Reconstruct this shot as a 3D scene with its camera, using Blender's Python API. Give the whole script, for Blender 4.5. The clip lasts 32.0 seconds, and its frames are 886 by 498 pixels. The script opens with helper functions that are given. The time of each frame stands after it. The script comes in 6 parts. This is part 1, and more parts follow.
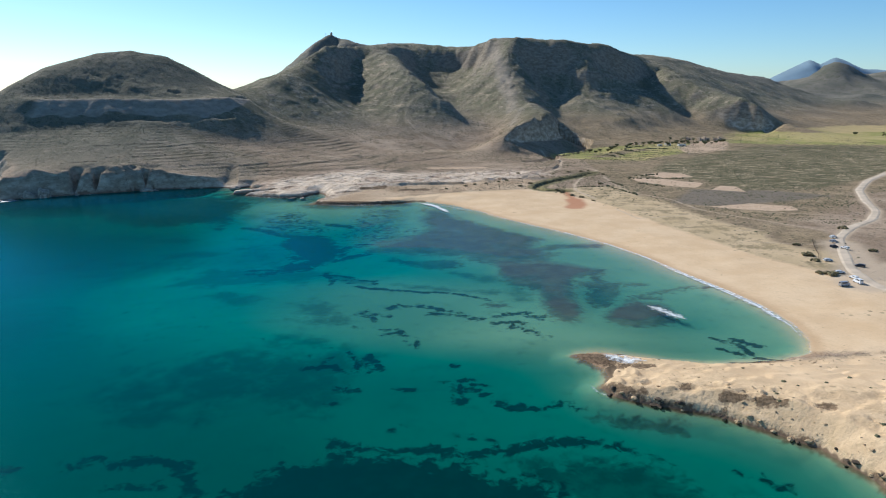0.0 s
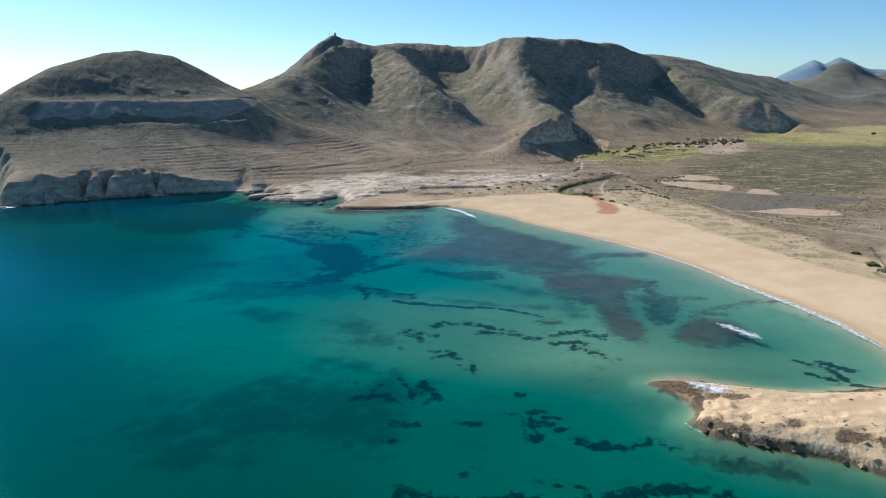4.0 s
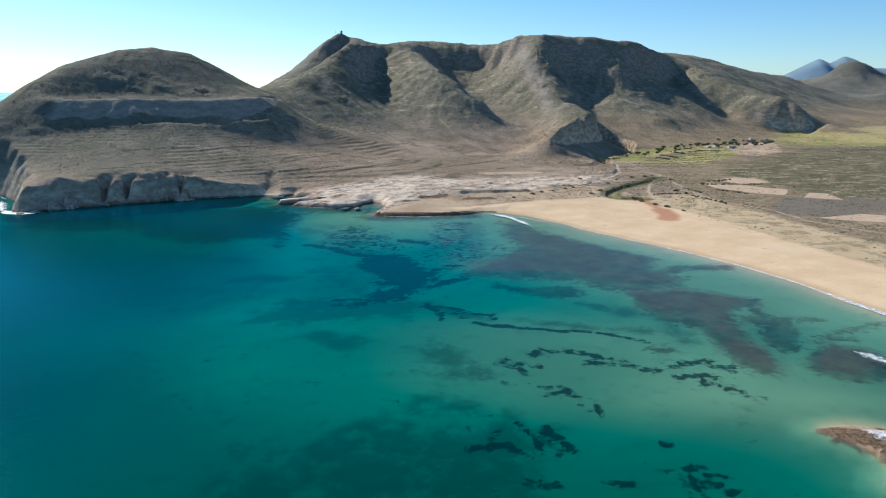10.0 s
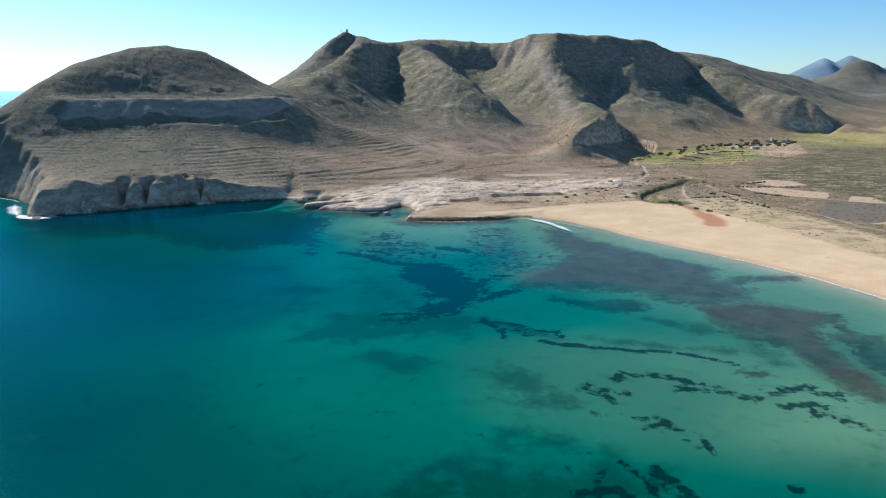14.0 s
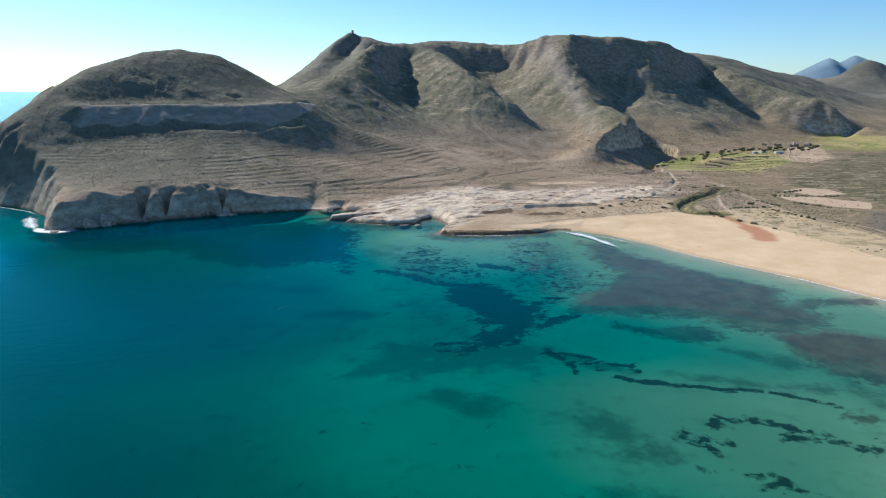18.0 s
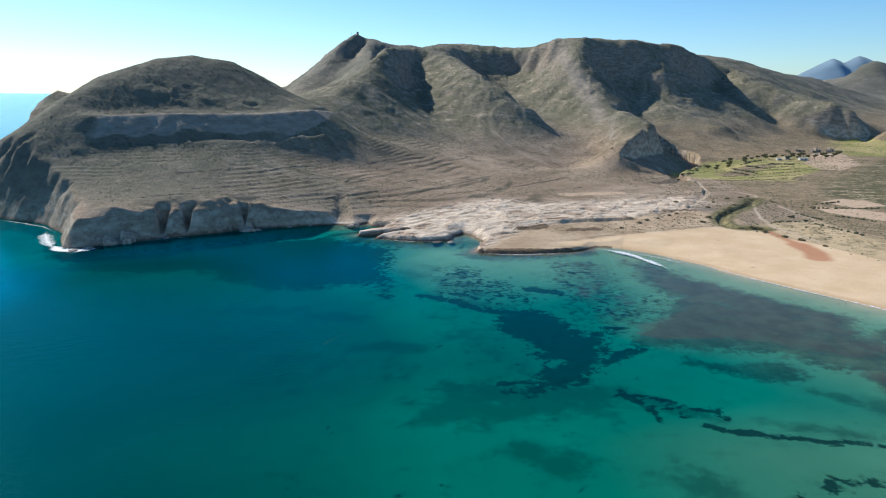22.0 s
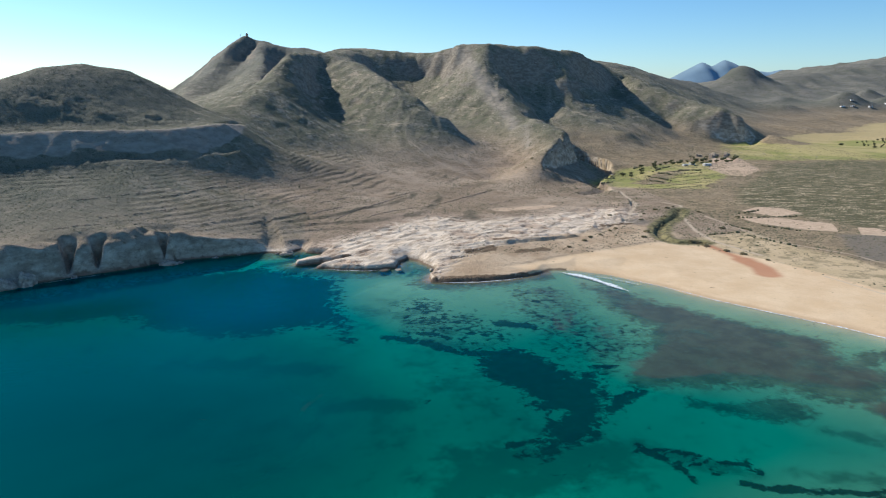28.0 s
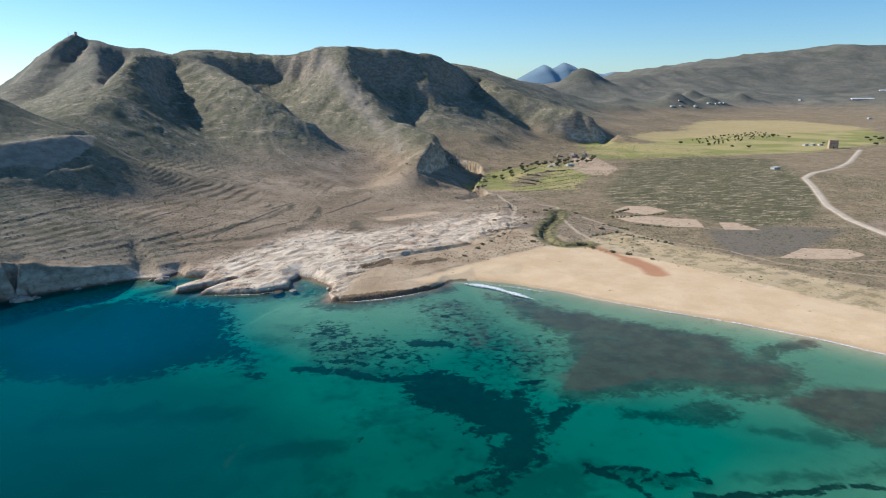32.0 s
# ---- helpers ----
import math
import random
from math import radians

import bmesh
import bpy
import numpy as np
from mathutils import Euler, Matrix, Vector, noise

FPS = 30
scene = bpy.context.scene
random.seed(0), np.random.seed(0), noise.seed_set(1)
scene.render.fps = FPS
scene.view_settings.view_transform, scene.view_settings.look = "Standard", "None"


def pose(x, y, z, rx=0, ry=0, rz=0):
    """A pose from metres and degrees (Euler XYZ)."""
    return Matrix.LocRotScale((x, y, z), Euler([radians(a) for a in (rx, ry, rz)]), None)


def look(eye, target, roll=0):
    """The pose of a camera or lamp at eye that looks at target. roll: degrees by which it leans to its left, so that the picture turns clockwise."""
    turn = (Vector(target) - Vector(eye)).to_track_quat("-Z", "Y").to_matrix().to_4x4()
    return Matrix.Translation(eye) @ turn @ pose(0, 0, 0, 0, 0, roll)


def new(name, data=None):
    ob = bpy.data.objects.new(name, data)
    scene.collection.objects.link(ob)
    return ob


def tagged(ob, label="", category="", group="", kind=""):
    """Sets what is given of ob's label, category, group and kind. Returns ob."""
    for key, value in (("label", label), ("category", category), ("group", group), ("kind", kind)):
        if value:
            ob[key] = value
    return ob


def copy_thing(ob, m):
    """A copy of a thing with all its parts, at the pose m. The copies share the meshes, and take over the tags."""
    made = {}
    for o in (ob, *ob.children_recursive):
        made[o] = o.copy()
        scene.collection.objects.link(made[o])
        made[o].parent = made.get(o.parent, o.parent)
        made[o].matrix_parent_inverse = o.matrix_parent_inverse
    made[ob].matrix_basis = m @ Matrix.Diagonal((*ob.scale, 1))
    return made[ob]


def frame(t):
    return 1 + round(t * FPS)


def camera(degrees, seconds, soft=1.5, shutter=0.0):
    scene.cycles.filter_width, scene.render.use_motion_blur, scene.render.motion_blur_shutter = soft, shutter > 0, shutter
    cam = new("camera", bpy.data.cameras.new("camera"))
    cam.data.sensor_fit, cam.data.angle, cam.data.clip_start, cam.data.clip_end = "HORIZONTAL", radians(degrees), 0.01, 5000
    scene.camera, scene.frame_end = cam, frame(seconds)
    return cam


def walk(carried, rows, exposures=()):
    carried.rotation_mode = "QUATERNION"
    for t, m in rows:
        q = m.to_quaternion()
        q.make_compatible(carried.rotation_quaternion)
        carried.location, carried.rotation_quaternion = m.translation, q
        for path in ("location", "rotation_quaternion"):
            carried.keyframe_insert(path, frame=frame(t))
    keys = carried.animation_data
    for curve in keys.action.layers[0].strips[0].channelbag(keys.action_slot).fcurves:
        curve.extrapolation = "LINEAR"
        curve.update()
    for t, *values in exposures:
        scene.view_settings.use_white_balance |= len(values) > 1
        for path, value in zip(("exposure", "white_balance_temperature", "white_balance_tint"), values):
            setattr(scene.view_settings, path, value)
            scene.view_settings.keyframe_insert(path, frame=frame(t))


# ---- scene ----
cam = camera(64.8, 32.0, soft=1.1)
PATH = [
    (0, (5.282, -7.294, 85.304), (5.241, -5.344, 84.86), 0.1),
    (1.5, (-1.412, 2.191, 84.903), (-1.451, 4.141, 84.461), 0.1),
    (3, (-8.99, 10.39, 84.892), (-9.03, 12.34, 84.45), 0.0),
    (6, (-25.718, 25.551, 84.075), (-25.755, 27.502, 83.634), -0.0),
    (7.5, (-34.668, 33.032, 84.233), (-34.702, 34.982, 83.791), -0.0),
    (9, (-43.316, 41.212, 84.164), (-43.348, 43.162, 83.721), 0.0),
    (10.5, (-52.358, 48.971, 84.108), (-52.39, 50.92, 83.664), 0.0),
    (12, (-61.402, 56.521, 84.093), (-61.431, 58.471, 83.647), 0.1),
    (13.5, (-70.22, 63.898, 84.3), (-70.25, 65.847, 83.854), 0.0),
    (14.5, (-75.902, 68.53, 84.954), (-75.931, 70.479, 84.507), 0.1),
    (16.5, (-87.33, 79.066, 87.26), (-87.358, 81.015, 86.813), -0.0),
    (18, (-96.324, 86.319, 89.922), (-96.352, 88.268, 89.474), 0.0),
    (19.5, (-104.765, 94.629, 92.591), (-104.792, 96.578, 92.142), -0.1),
    (21, (-114.03, 102.06, 95.459), (-114.055, 104.009, 95.009), 0.0),
    (22.5, (-122.442, 109.551, 97.955), (-122.466, 111.5, 97.507), -0.1),
    (23.5, (-128.605, 114.454, 99.8), (-128.617, 116.402, 99.35), 0.0),
    (24.5, (-134.242, 119.452, 101.571), (-134.211, 121.4, 101.121), 0.1),
    (26.5, (-145.56, 129.364, 105.054), (-145.396, 131.307, 104.606), -0.1),
    (28, (-153.655, 137.797, 107.548), (-153.37, 139.725, 107.1), -0.1),
    (29.5, (-161.186, 146.464, 109.703), (-160.754, 148.364, 109.255), -0.2),
    (31, (-169.204, 154.645, 111.505), (-168.618, 156.504, 111.057), -0.3),
    (32, (-173.982, 159.825, 111.864), (-173.3, 161.651, 111.417), -0.3),
]
walk(cam, [(t, look(eye, target, roll)) for t, eye, target, roll in PATH], [(0, 0.06, 5600, 9), (6, 0.1, 5600, 9), (14, 0.2, 5600, 9), (24, 0.2, 5600, 9), (32, 0.17, 5600, 9)])
# ---- light ----
SUN_AZ, SUN_EL = radians(-44), radians(35)  # clockwise from +y
world = bpy.data.worlds.new("sky")
scene.world = world
world.use_nodes = True
wn = world.node_tree.nodes
sky = wn.new("ShaderNodeTexSky")
sky.sky_type = "NISHITA"
sky.sun_disc = False
sky.sun_elevation, sky.sun_rotation = SUN_EL, SUN_AZ
sky.altitude = 1500
sky.air_density, sky.dust_density, sky.ozone_density = 1.0, 0.9, 4.0
wn["Background"].inputs["Strength"].default_value = 0.13
cast = wn.new("ShaderNodeMix")
cast.data_type, cast.blend_type = "RGBA", "MULTIPLY"
cast.inputs["Factor"].default_value = 1.0
cast.inputs["B"].default_value = (0.83, 0.88, 0.82, 1.0)  # clear dry sea air
deep = wn.new("ShaderNodeHueSaturation")
deep.inputs["Saturation"].default_value = 1.12
world.node_tree.links.new(sky.outputs["Color"], deep.inputs["Color"])
world.node_tree.links.new(deep.outputs["Color"], cast.inputs["A"])
world.node_tree.links.new(cast.outputs["Result"], wn["Background"].inputs["Color"])
sun = new("sun", bpy.data.lights.new("sun", "SUN"))
sun.data.energy, sun.data.angle, sun.data.color = 5.0, radians(0.53), (1.0, 0.885, 0.72)
sun_way = Vector((math.sin(SUN_AZ) * math.cos(SUN_EL), math.cos(SUN_AZ) * math.cos(SUN_EL), math.sin(SUN_EL)))
sun.matrix_world = look(sun_way * 3000, (0, 0, 0))
# ---- materials ----
class Nodes:
    """Short hand for building a node material."""

    def __init__(self, name):
        self.mat = bpy.data.materials.new(name)
        self.mat.use_nodes = True
        self.tree = self.mat.node_tree
        self.bsdf = self.tree.nodes["Principled BSDF"]
        self.out = self.tree.nodes["Material Output"]
        geo = self.tree.nodes.new("ShaderNodeNewGeometry")
        self.pos, self.normal, self.island = geo.outputs["Position"], geo.outputs["Normal"], geo.outputs["Random Per Island"]

    def link(self, a, b):
        if hasattr(a, "is_output"):
            self.tree.links.new(a, b)
        else:
            b.default_value = a

    def noise(self, scale, detail=4.0, rough=0.55, stretch=None, warp=0.0):
        n = self.tree.nodes.new("ShaderNodeTexNoise")
        n.inputs["Scale"].default_value, n.inputs["Detail"].default_value = scale, detail
        n.inputs["Roughness"].default_value, n.inputs["Distortion"].default_value = rough, warp
        src = self.pos
        if stretch:
            m = self.tree.nodes.new("ShaderNodeMapping")
            m.vector_type = "TEXTURE"
            m.inputs["Scale"].default_value = [1 / k for k in stretch[:3]]
            if len(stretch) > 3:
                m.inputs["Rotation"].default_value = (0, 0, radians(stretch[3]))
            self.link(src, m.inputs["Vector"])
            src = m.outputs["Vector"]
        self.link(src, n.inputs["Vector"])
        return n.outputs["Fac"]

    def cells(self, scale, feature="F1", stretch=None):
        n = self.tree.nodes.new("ShaderNodeTexVoronoi")
        n.feature = feature
        n.inputs["Scale"].default_value = scale
        src = self.pos
        if stretch:
            m = self.tree.nodes.new("ShaderNodeMapping")
            m.inputs["Scale"].default_value = stretch
            self.link(src, m.inputs["Vector"])
            src = m.outputs["Vector"]
        self.link(src, n.inputs["Vector"])
        return n.outputs["Distance"]

    def attr(self, name):
        n = self.tree.nodes.new("ShaderNodeAttribute")
        n.attribute_name = name
        s = self.tree.nodes.new("ShaderNodeSeparateColor")
        self.link(n.outputs["Color"], s.inputs["Color"])
        return s.outputs[0], s.outputs[1], s.outputs[2], n.outputs["Alpha"]

    def math(self, op, a, b=0.0, c=0.0, clamp=False):
        n = self.tree.nodes.new("ShaderNodeMath")
        n.operation, n.use_clamp = op, clamp
        for v, s in zip((a, b, c), n.inputs):
            self.link(v, s)
        return n.outputs[0]

    def ramp(self, v, lo, hi, a=0.0, b=1.0):
        n = self.tree.nodes.new("ShaderNodeMapRange")
        n.interpolation_type = "SMOOTHSTEP"
        self.link(v, n.inputs["Value"])
        for s, x in zip(("From Min", "From Max", "To Min", "To Max"), (lo, hi, a, b)):
            n.inputs[s].default_value = x
        return n.outputs["Result"]

    def mix(self, fac, a, b, mode="MIX"):
        n = self.tree.nodes.new("ShaderNodeMix")
        n.data_type, n.blend_type = "RGBA", mode
        self.link(fac, n.inputs["Factor"])
        for v, s in ((a, n.inputs["A"]), (b, n.inputs["B"])):
            self.link((*v, 1.0) if isinstance(v, tuple) and len(v) == 3 else v, s)
        return n.outputs["Result"]

    def edge(self, mask, wobble, amount, soft=0.08):
        """A mask with a ragged edge: mask is 0.5 on the outline."""
        v = self.math("MULTIPLY_ADD", self.math("SUBTRACT", wobble, 0.5), amount, mask)
        return self.ramp(v, 0.5 - soft, 0.5 + soft)

    def bump(self, height, strength, distance):
        n = self.tree.nodes.new("ShaderNodeBump")
        n.inputs["Strength"].default_value, n.inputs["Distance"].default_value = strength, distance
        self.link(height, n.inputs["Height"])
        self.link(n.outputs["Normal"], self.bsdf.inputs["Normal"])
        return n.outputs["Normal"]

    def done(self, colour, rough=0.9, metal=0.0, spec=0.3):
        self.link((*colour, 1.0) if isinstance(colour, tuple) else colour, self.bsdf.inputs["Base Color"])
        self.link(rough, self.bsdf.inputs["Roughness"])
        self.bsdf.inputs["Metallic"].default_value = metal
        self.bsdf.inputs["Specular IOR Level"].default_value = spec
        return self.mat


def plain(name, colour, rough=0.8, metal=0.0, vary=0.25, scale=1.5, grain=12.0, bump=0.3):
    """A paint, stone or wood with stains at two scales and a fine relief."""
    n = Nodes(name)
    big, fine = n.noise(scale, 4), n.noise(grain, 3)
    dark = tuple(c * (1 - vary) for c in colour)
    light = tuple(min(1, c * (1 + vary * 0.6)) for c in colour)
    col = n.mix(n.ramp(big, 0.3, 0.7), dark, light)
    col = n.mix(n.ramp(fine, 0.4, 0.75, 0.0, 0.35), col, dark)
    if bump:
        n.bump(fine, bump, 0.05)
    return n.done(col, n.ramp(big, 0.2, 0.8, rough * 0.9, min(1, rough * 1.1)), metal)


def ground_material():
    n = Nodes("ground_cover")
    sand, pale, red, lane = n.attr("cover_a")
    field, scrub, ochre, hill = n.attr("cover_b")
    dune, ashen, rows, tide = n.attr("cover_c")
    grass, reef, soft, wet = n.attr("seabed")
    bare, ribs, creek, riser = n.attr("cover_d")
    stain_shade, damp, tan, crust = n.attr("cover_e")
    scrub_shade, cliff_shade = n.attr("cover_f")[:2]
    n1, n2, n3, n4 = n.noise(0.011, 6), n.noise(0.045, 7, 0.64), n.noise(0.22, 6, 0.66), n.noise(1.1, 4, 0.6)
    n5 = n.noise(0.09, 7, 0.72)
    # dry soil of the fan and the plain
    soil = n.mix(n.ramp(n1, 0.35, 0.68), (0.350, 0.258, 0.180), (0.520, 0.400, 0.288))
    soil = n.mix(n.ramp(n2, 0.40, 0.70, 0, 0.8), soil, (0.215, 0.150, 0.100))
    soil = n.mix(n.ramp(n3, 0.52, 0.72, 0, 0.55), soil, (0.135, 0.100, 0.062))
    soil = n.mix(n.ramp(n4, 0.50, 0.64, 0, 0.55), soil, (0.120, 0.095, 0.064))
    # hill slopes: thin olive scrub over brown earth and grey rock
    slope = n.mix(n.ramp(n2, 0.32, 0.66), (0.245, 0.215, 0.152), (0.390, 0.330, 0.240))
    slope = n.mix(n.ramp(n5, 0.38, 0.62, 0, 0.82), slope, (0.130, 0.138, 0.082))
    slope = n.mix(n.ramp(n3, 0.50, 0.72, 0, 0.7), slope, (0.084, 0.084, 0.050))
    slope = n.mix(n.ramp(n4, 0.48, 0.62, 0, 0.6), slope, (0.075, 0.078, 0.045))
    outcrop = n.noise(0.035, 6, 0.7, stretch=(1, 1, 3.5))
    slope = n.mix(n.ramp(n.math("MULTIPLY_ADD", n4, 0.12, outcrop), 0.62, 0.70, 0, 0.75), slope, (0.460, 0.370, 0.265))
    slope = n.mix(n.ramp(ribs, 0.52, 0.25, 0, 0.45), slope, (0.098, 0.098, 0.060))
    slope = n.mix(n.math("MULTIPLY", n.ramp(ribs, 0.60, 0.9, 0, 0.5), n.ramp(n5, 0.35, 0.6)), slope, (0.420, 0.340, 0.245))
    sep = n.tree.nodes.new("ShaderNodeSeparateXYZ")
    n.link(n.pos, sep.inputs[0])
    # slopes beyond y 1650: distance haze put into the colour, over dark scrub
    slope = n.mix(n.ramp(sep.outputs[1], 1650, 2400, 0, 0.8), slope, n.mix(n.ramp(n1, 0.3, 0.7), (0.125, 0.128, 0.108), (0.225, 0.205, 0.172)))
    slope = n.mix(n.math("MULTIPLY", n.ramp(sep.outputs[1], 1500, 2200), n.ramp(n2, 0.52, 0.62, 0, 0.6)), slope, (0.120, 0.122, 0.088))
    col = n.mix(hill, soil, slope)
    col = n.mix(n.math("MULTIPLY", riser, n.ramp(n3, 0.3, 0.55, 0.3, 0.85)), col, (0.105, 0.092, 0.062))
    # dome front: dense scrub, with the slope's shade put into the colour
    col = n.mix(n.math("MULTIPLY", n.edge(scrub_shade, n5, 1.6, 0.35), 0.72), col, n.mix(n.ramp(n4, 0.4, 0.6), (0.084, 0.087, 0.066), (0.215, 0.200, 0.145)))
    # low bushes, dark specks
    specks = n.math("MULTIPLY", n.ramp(n.cells(0.42), 0.16, 0.38, 1, 0), n.ramp(n3, 0.40, 0.58))
    specks2 = n.math("MULTIPLY", n.ramp(n.cells(0.19), 0.14, 0.36, 1, 0), n.ramp(n2, 0.40, 0.56))
    bush = n.math("MAXIMUM", specks, specks2)
    bushes = n.math("MULTIPLY", bush, n.ramp(scrub, 0.05, 0.6), clamp=True)
    mat_col = n.mix(n.ramp(n5, 0.36, 0.64), (0.165, 0.126, 0.068), (0.380, 0.285, 0.165))
    mat_col = n.mix(n.ramp(n4, 0.50, 0.68, 0, 0.5), mat_col, (0.088, 0.082, 0.044))
    mat_col = n.mix(n.ramp(n3, 0.56, 0.70, 0, 0.7), mat_col, (0.42, 0.33, 0.21))
    col = n.mix(n.math("MULTIPLY", n.math("MULTIPLY", n.ramp(scrub, 0.15, 0.7), 0.75), n.math("SUBTRACT", 1.0, hill, clamp=True)), col, mat_col)
    furrow = n.noise(0.26, 5, 0.66, stretch=(0.2, 1.0, 1, -12))
    plots = n.edge(rows, n2, 0.6, 0.2)
    col = n.mix(n.math("MULTIPLY", plots, 0.8), col, n.mix(n5, (0.050, 0.055, 0.028), (0.150, 0.138, 0.066)))
    col = n.mix(n.math("MULTIPLY", n.ramp(furrow, 0.51, 0.58, 0, 0.85), n.math("MULTIPLY", plots, n.ramp(n3, 0.38, 0.54))), col, (0.560, 0.440, 0.280))
    col = n.mix(n.math("MULTIPLY", n.edge(ashen, n2, 0.5, 0.2), 0.85), col, n.mix(n3, (0.140, 0.120, 0.094), (0.240, 0.202, 0.158)))
    col = n.mix(n.math("MULTIPLY", bushes, 0.75), col, (0.062, 0.064, 0.036))
    # meadows and ploughed plots
    meadow = n.mix(n.ramp(n1, 0.42, 0.58), (0.280, 0.275, 0.085), (0.450, 0.370, 0.155))
    meadow = n.mix(n.ramp(n.math("MULTIPLY_ADD", n1, 260.0, sep.outputs[1]), 1420, 1500, 0, 0.8), meadow, (0.50, 0.375, 0.19))
    meadow = n.mix(n.ramp(n2, 0.5, 0.72, 0, 0.7), meadow, (0.42, 0.335, 0.18))
    meadow = n.mix(n.ramp(n3, 0.5, 0.75, 0, 0.5), meadow, (0.17, 0.165, 0.075))
    col = n.mix(n.edge(field, n5, 1.7, 0.2), col, meadow)
    plot = n.mix(n.ramp(n3, 0.35, 0.7), (0.48, 0.345, 0.23), (0.62, 0.46, 0.315))
    col = n.mix(n.edge(ochre, n5, 0.6), col, plot)
    # bare rock shelf
    strata = n.noise(0.16, 7, 0.68, stretch=(0.55, 1.7, 2.0, 38))
    shelf = n.mix(n.ramp(strata, 0.36, 0.60), (0.490, 0.380, 0.270), (0.750, 0.620, 0.470))
    shelf = n.mix(n.ramp(n2, 0.48, 0.62, 0, 0.75), shelf, n.mix(n4, (0.36, 0.25, 0.17), (0.52, 0.38, 0.27)))
    shelf = n.mix(n.ramp(n5, 0.54, 0.68, 0, 0.75), shelf, (0.260, 0.185, 0.120))
    shelf = n.mix(n.ramp(n4, 0.5, 0.8, 0, 0.4), shelf, (0.74, 0.60, 0.46))
    crack = n.cells(0.10, "DISTANCE_TO_EDGE", stretch=(0.7, 1.5, 1.0))
    shelf = n.mix(n.math("MULTIPLY", n.ramp(crack, 0.0, 0.07, 0.75, 0), n.ramp(n2, 0.42, 0.56)), shelf, (0.20, 0.145, 0.095))
    col = n.mix(n.edge(pale, n5, 1.5, 0.14), col, shelf)
    # beach sand and the grown-over dune behind it
    back = n.mix(n.ramp(n2, 0.34, 0.66), (0.510, 0.385, 0.222), (0.640, 0.485, 0.300))
    back = n.mix(n.ramp(n.math("MULTIPLY_ADD", n4, 0.15, n5), 0.54, 0.68, 0, 0.8), back, (0.255, 0.205, 0.110))
    col = n.mix(n.edge(dune, n5, 0.9, 0.2), col, back)
    beach = n.mix(n.ramp(n2, 0.3, 0.7), (0.640, 0.455, 0.265), (0.735, 0.550, 0.345))
    beach = n.mix(n.ramp(n4, 0.45, 0.8, 0, 0.3), beach, (0.46, 0.34, 0.22))
    track = n.noise(0.5, 5, 0.7, stretch=(0.3, 1.0, 1, -58))
    beach = n.mix(n.ramp(track, 0.55, 0.7, 0, 0.35), beach, (0.47, 0.345, 0.22))
    sandy = n.edge(sand, n5, 0.7, 0.16)
    col = n.mix(sandy, col, beach)
    crusty = n.mix(n.ramp(n3, 0.34, 0.62), (0.560, 0.400, 0.230), (0.740, 0.545, 0.325))
    crusty = n.mix(n.ramp(n4, 0.54, 0.74, 0, 0.4), crusty, (0.330, 0.225, 0.130))
    col = n.mix(n.math("MULTIPLY", crust, n.ramp(n2, 0.36, 0.56, 0.25, 0.9)), col, crusty)
    tuft = n.math("MULTIPLY", n.math("MULTIPLY", n.ramp(n.cells(0.30), 0.15, 0.34, 1, 0), n.ramp(n2, 0.50, 0.60)), n.ramp(scrub, 0.02, 0.3))
    col = n.mix(n.math("MULTIPLY", tuft, 0.8), col, (0.19, 0.15, 0.085))
    col = n.mix(n.math("MULTIPLY", n.edge(red, n5, 0.8, 0.3), 0.92), col, n.mix(n2, (0.40, 0.170, 0.085), (0.52, 0.27, 0.15)))
    col = n.mix(n.math("MULTIPLY", n.edge(lane, n4, 0.5, 0.3), 0.85), col, (0.54, 0.425, 0.30))
    earth = n.mix(n.ramp(n2, 0.35, 0.65), (0.400, 0.285, 0.175), (0.580, 0.435, 0.285))
    earth = n.mix(n.ramp(n5, 0.52, 0.68, 0, 0.7), earth, (0.250, 0.180, 0.110))
    col = n.mix(n.math("MULTIPLY", n.edge(tan, n5, 1.2, 0.25), n.ramp(sand, 0.9, 0.4)), col, earth)
    col = n.mix(n.math("MULTIPLY", n.edge(damp, n4, 0.5, 0.35), 0.45), col, (0.40, 0.25, 0.13))
    # steep faces: bare stone, banded
    sep = n.tree.nodes.new("ShaderNodeSeparateXYZ")
    n.link(n.normal, sep.inputs[0])
    steep = n.ramp(n.math("MULTIPLY_ADD", n3, 0.20, sep.outputs[2]), 0.92, 0.76)
    band = n.noise(0.10, 6, 0.66, stretch=(1, 1, 2.2))
    stone = n.mix(n.ramp(band, 0.36, 0.66), (0.330, 0.255, 0.175), (0.660, 0.545, 0.405))
    stone = n.mix(n.ramp(n3, 0.5, 0.74, 0, 0.7), stone, (0.125, 0.10, 0.075))
    stone = n.mix(n.math("MULTIPLY", hill, 0.6), stone, (0.120, 0.112, 0.092))
    # steep stone darkened the same way, for scrub and the flank's shade
    stone = n.mix(n.math("MULTIPLY", scrub_shade, 0.8), stone, (0.105, 0.100, 0.078))
    # shade of the headland cliffs put into the stone colour, broken up by noise
    stone = n.mix(n.math("MULTIPLY", cliff_shade, n.ramp(n5, 0.3, 0.6, 0.1, 0.4)), stone, (0.170, 0.145, 0.110))
    block = n.mix(n.ramp(band, 0.34, 0.66), (0.520, 0.375, 0.215), (0.720, 0.530, 0.325))
    block = n.mix(n.ramp(n3, 0.54, 0.74, 0, 0.6), block, (0.200, 0.140, 0.085))
    stone = n.mix(n.ramp(sand, 0.2, 0.6), stone, block)
    col = n.mix(steep, col, stone)
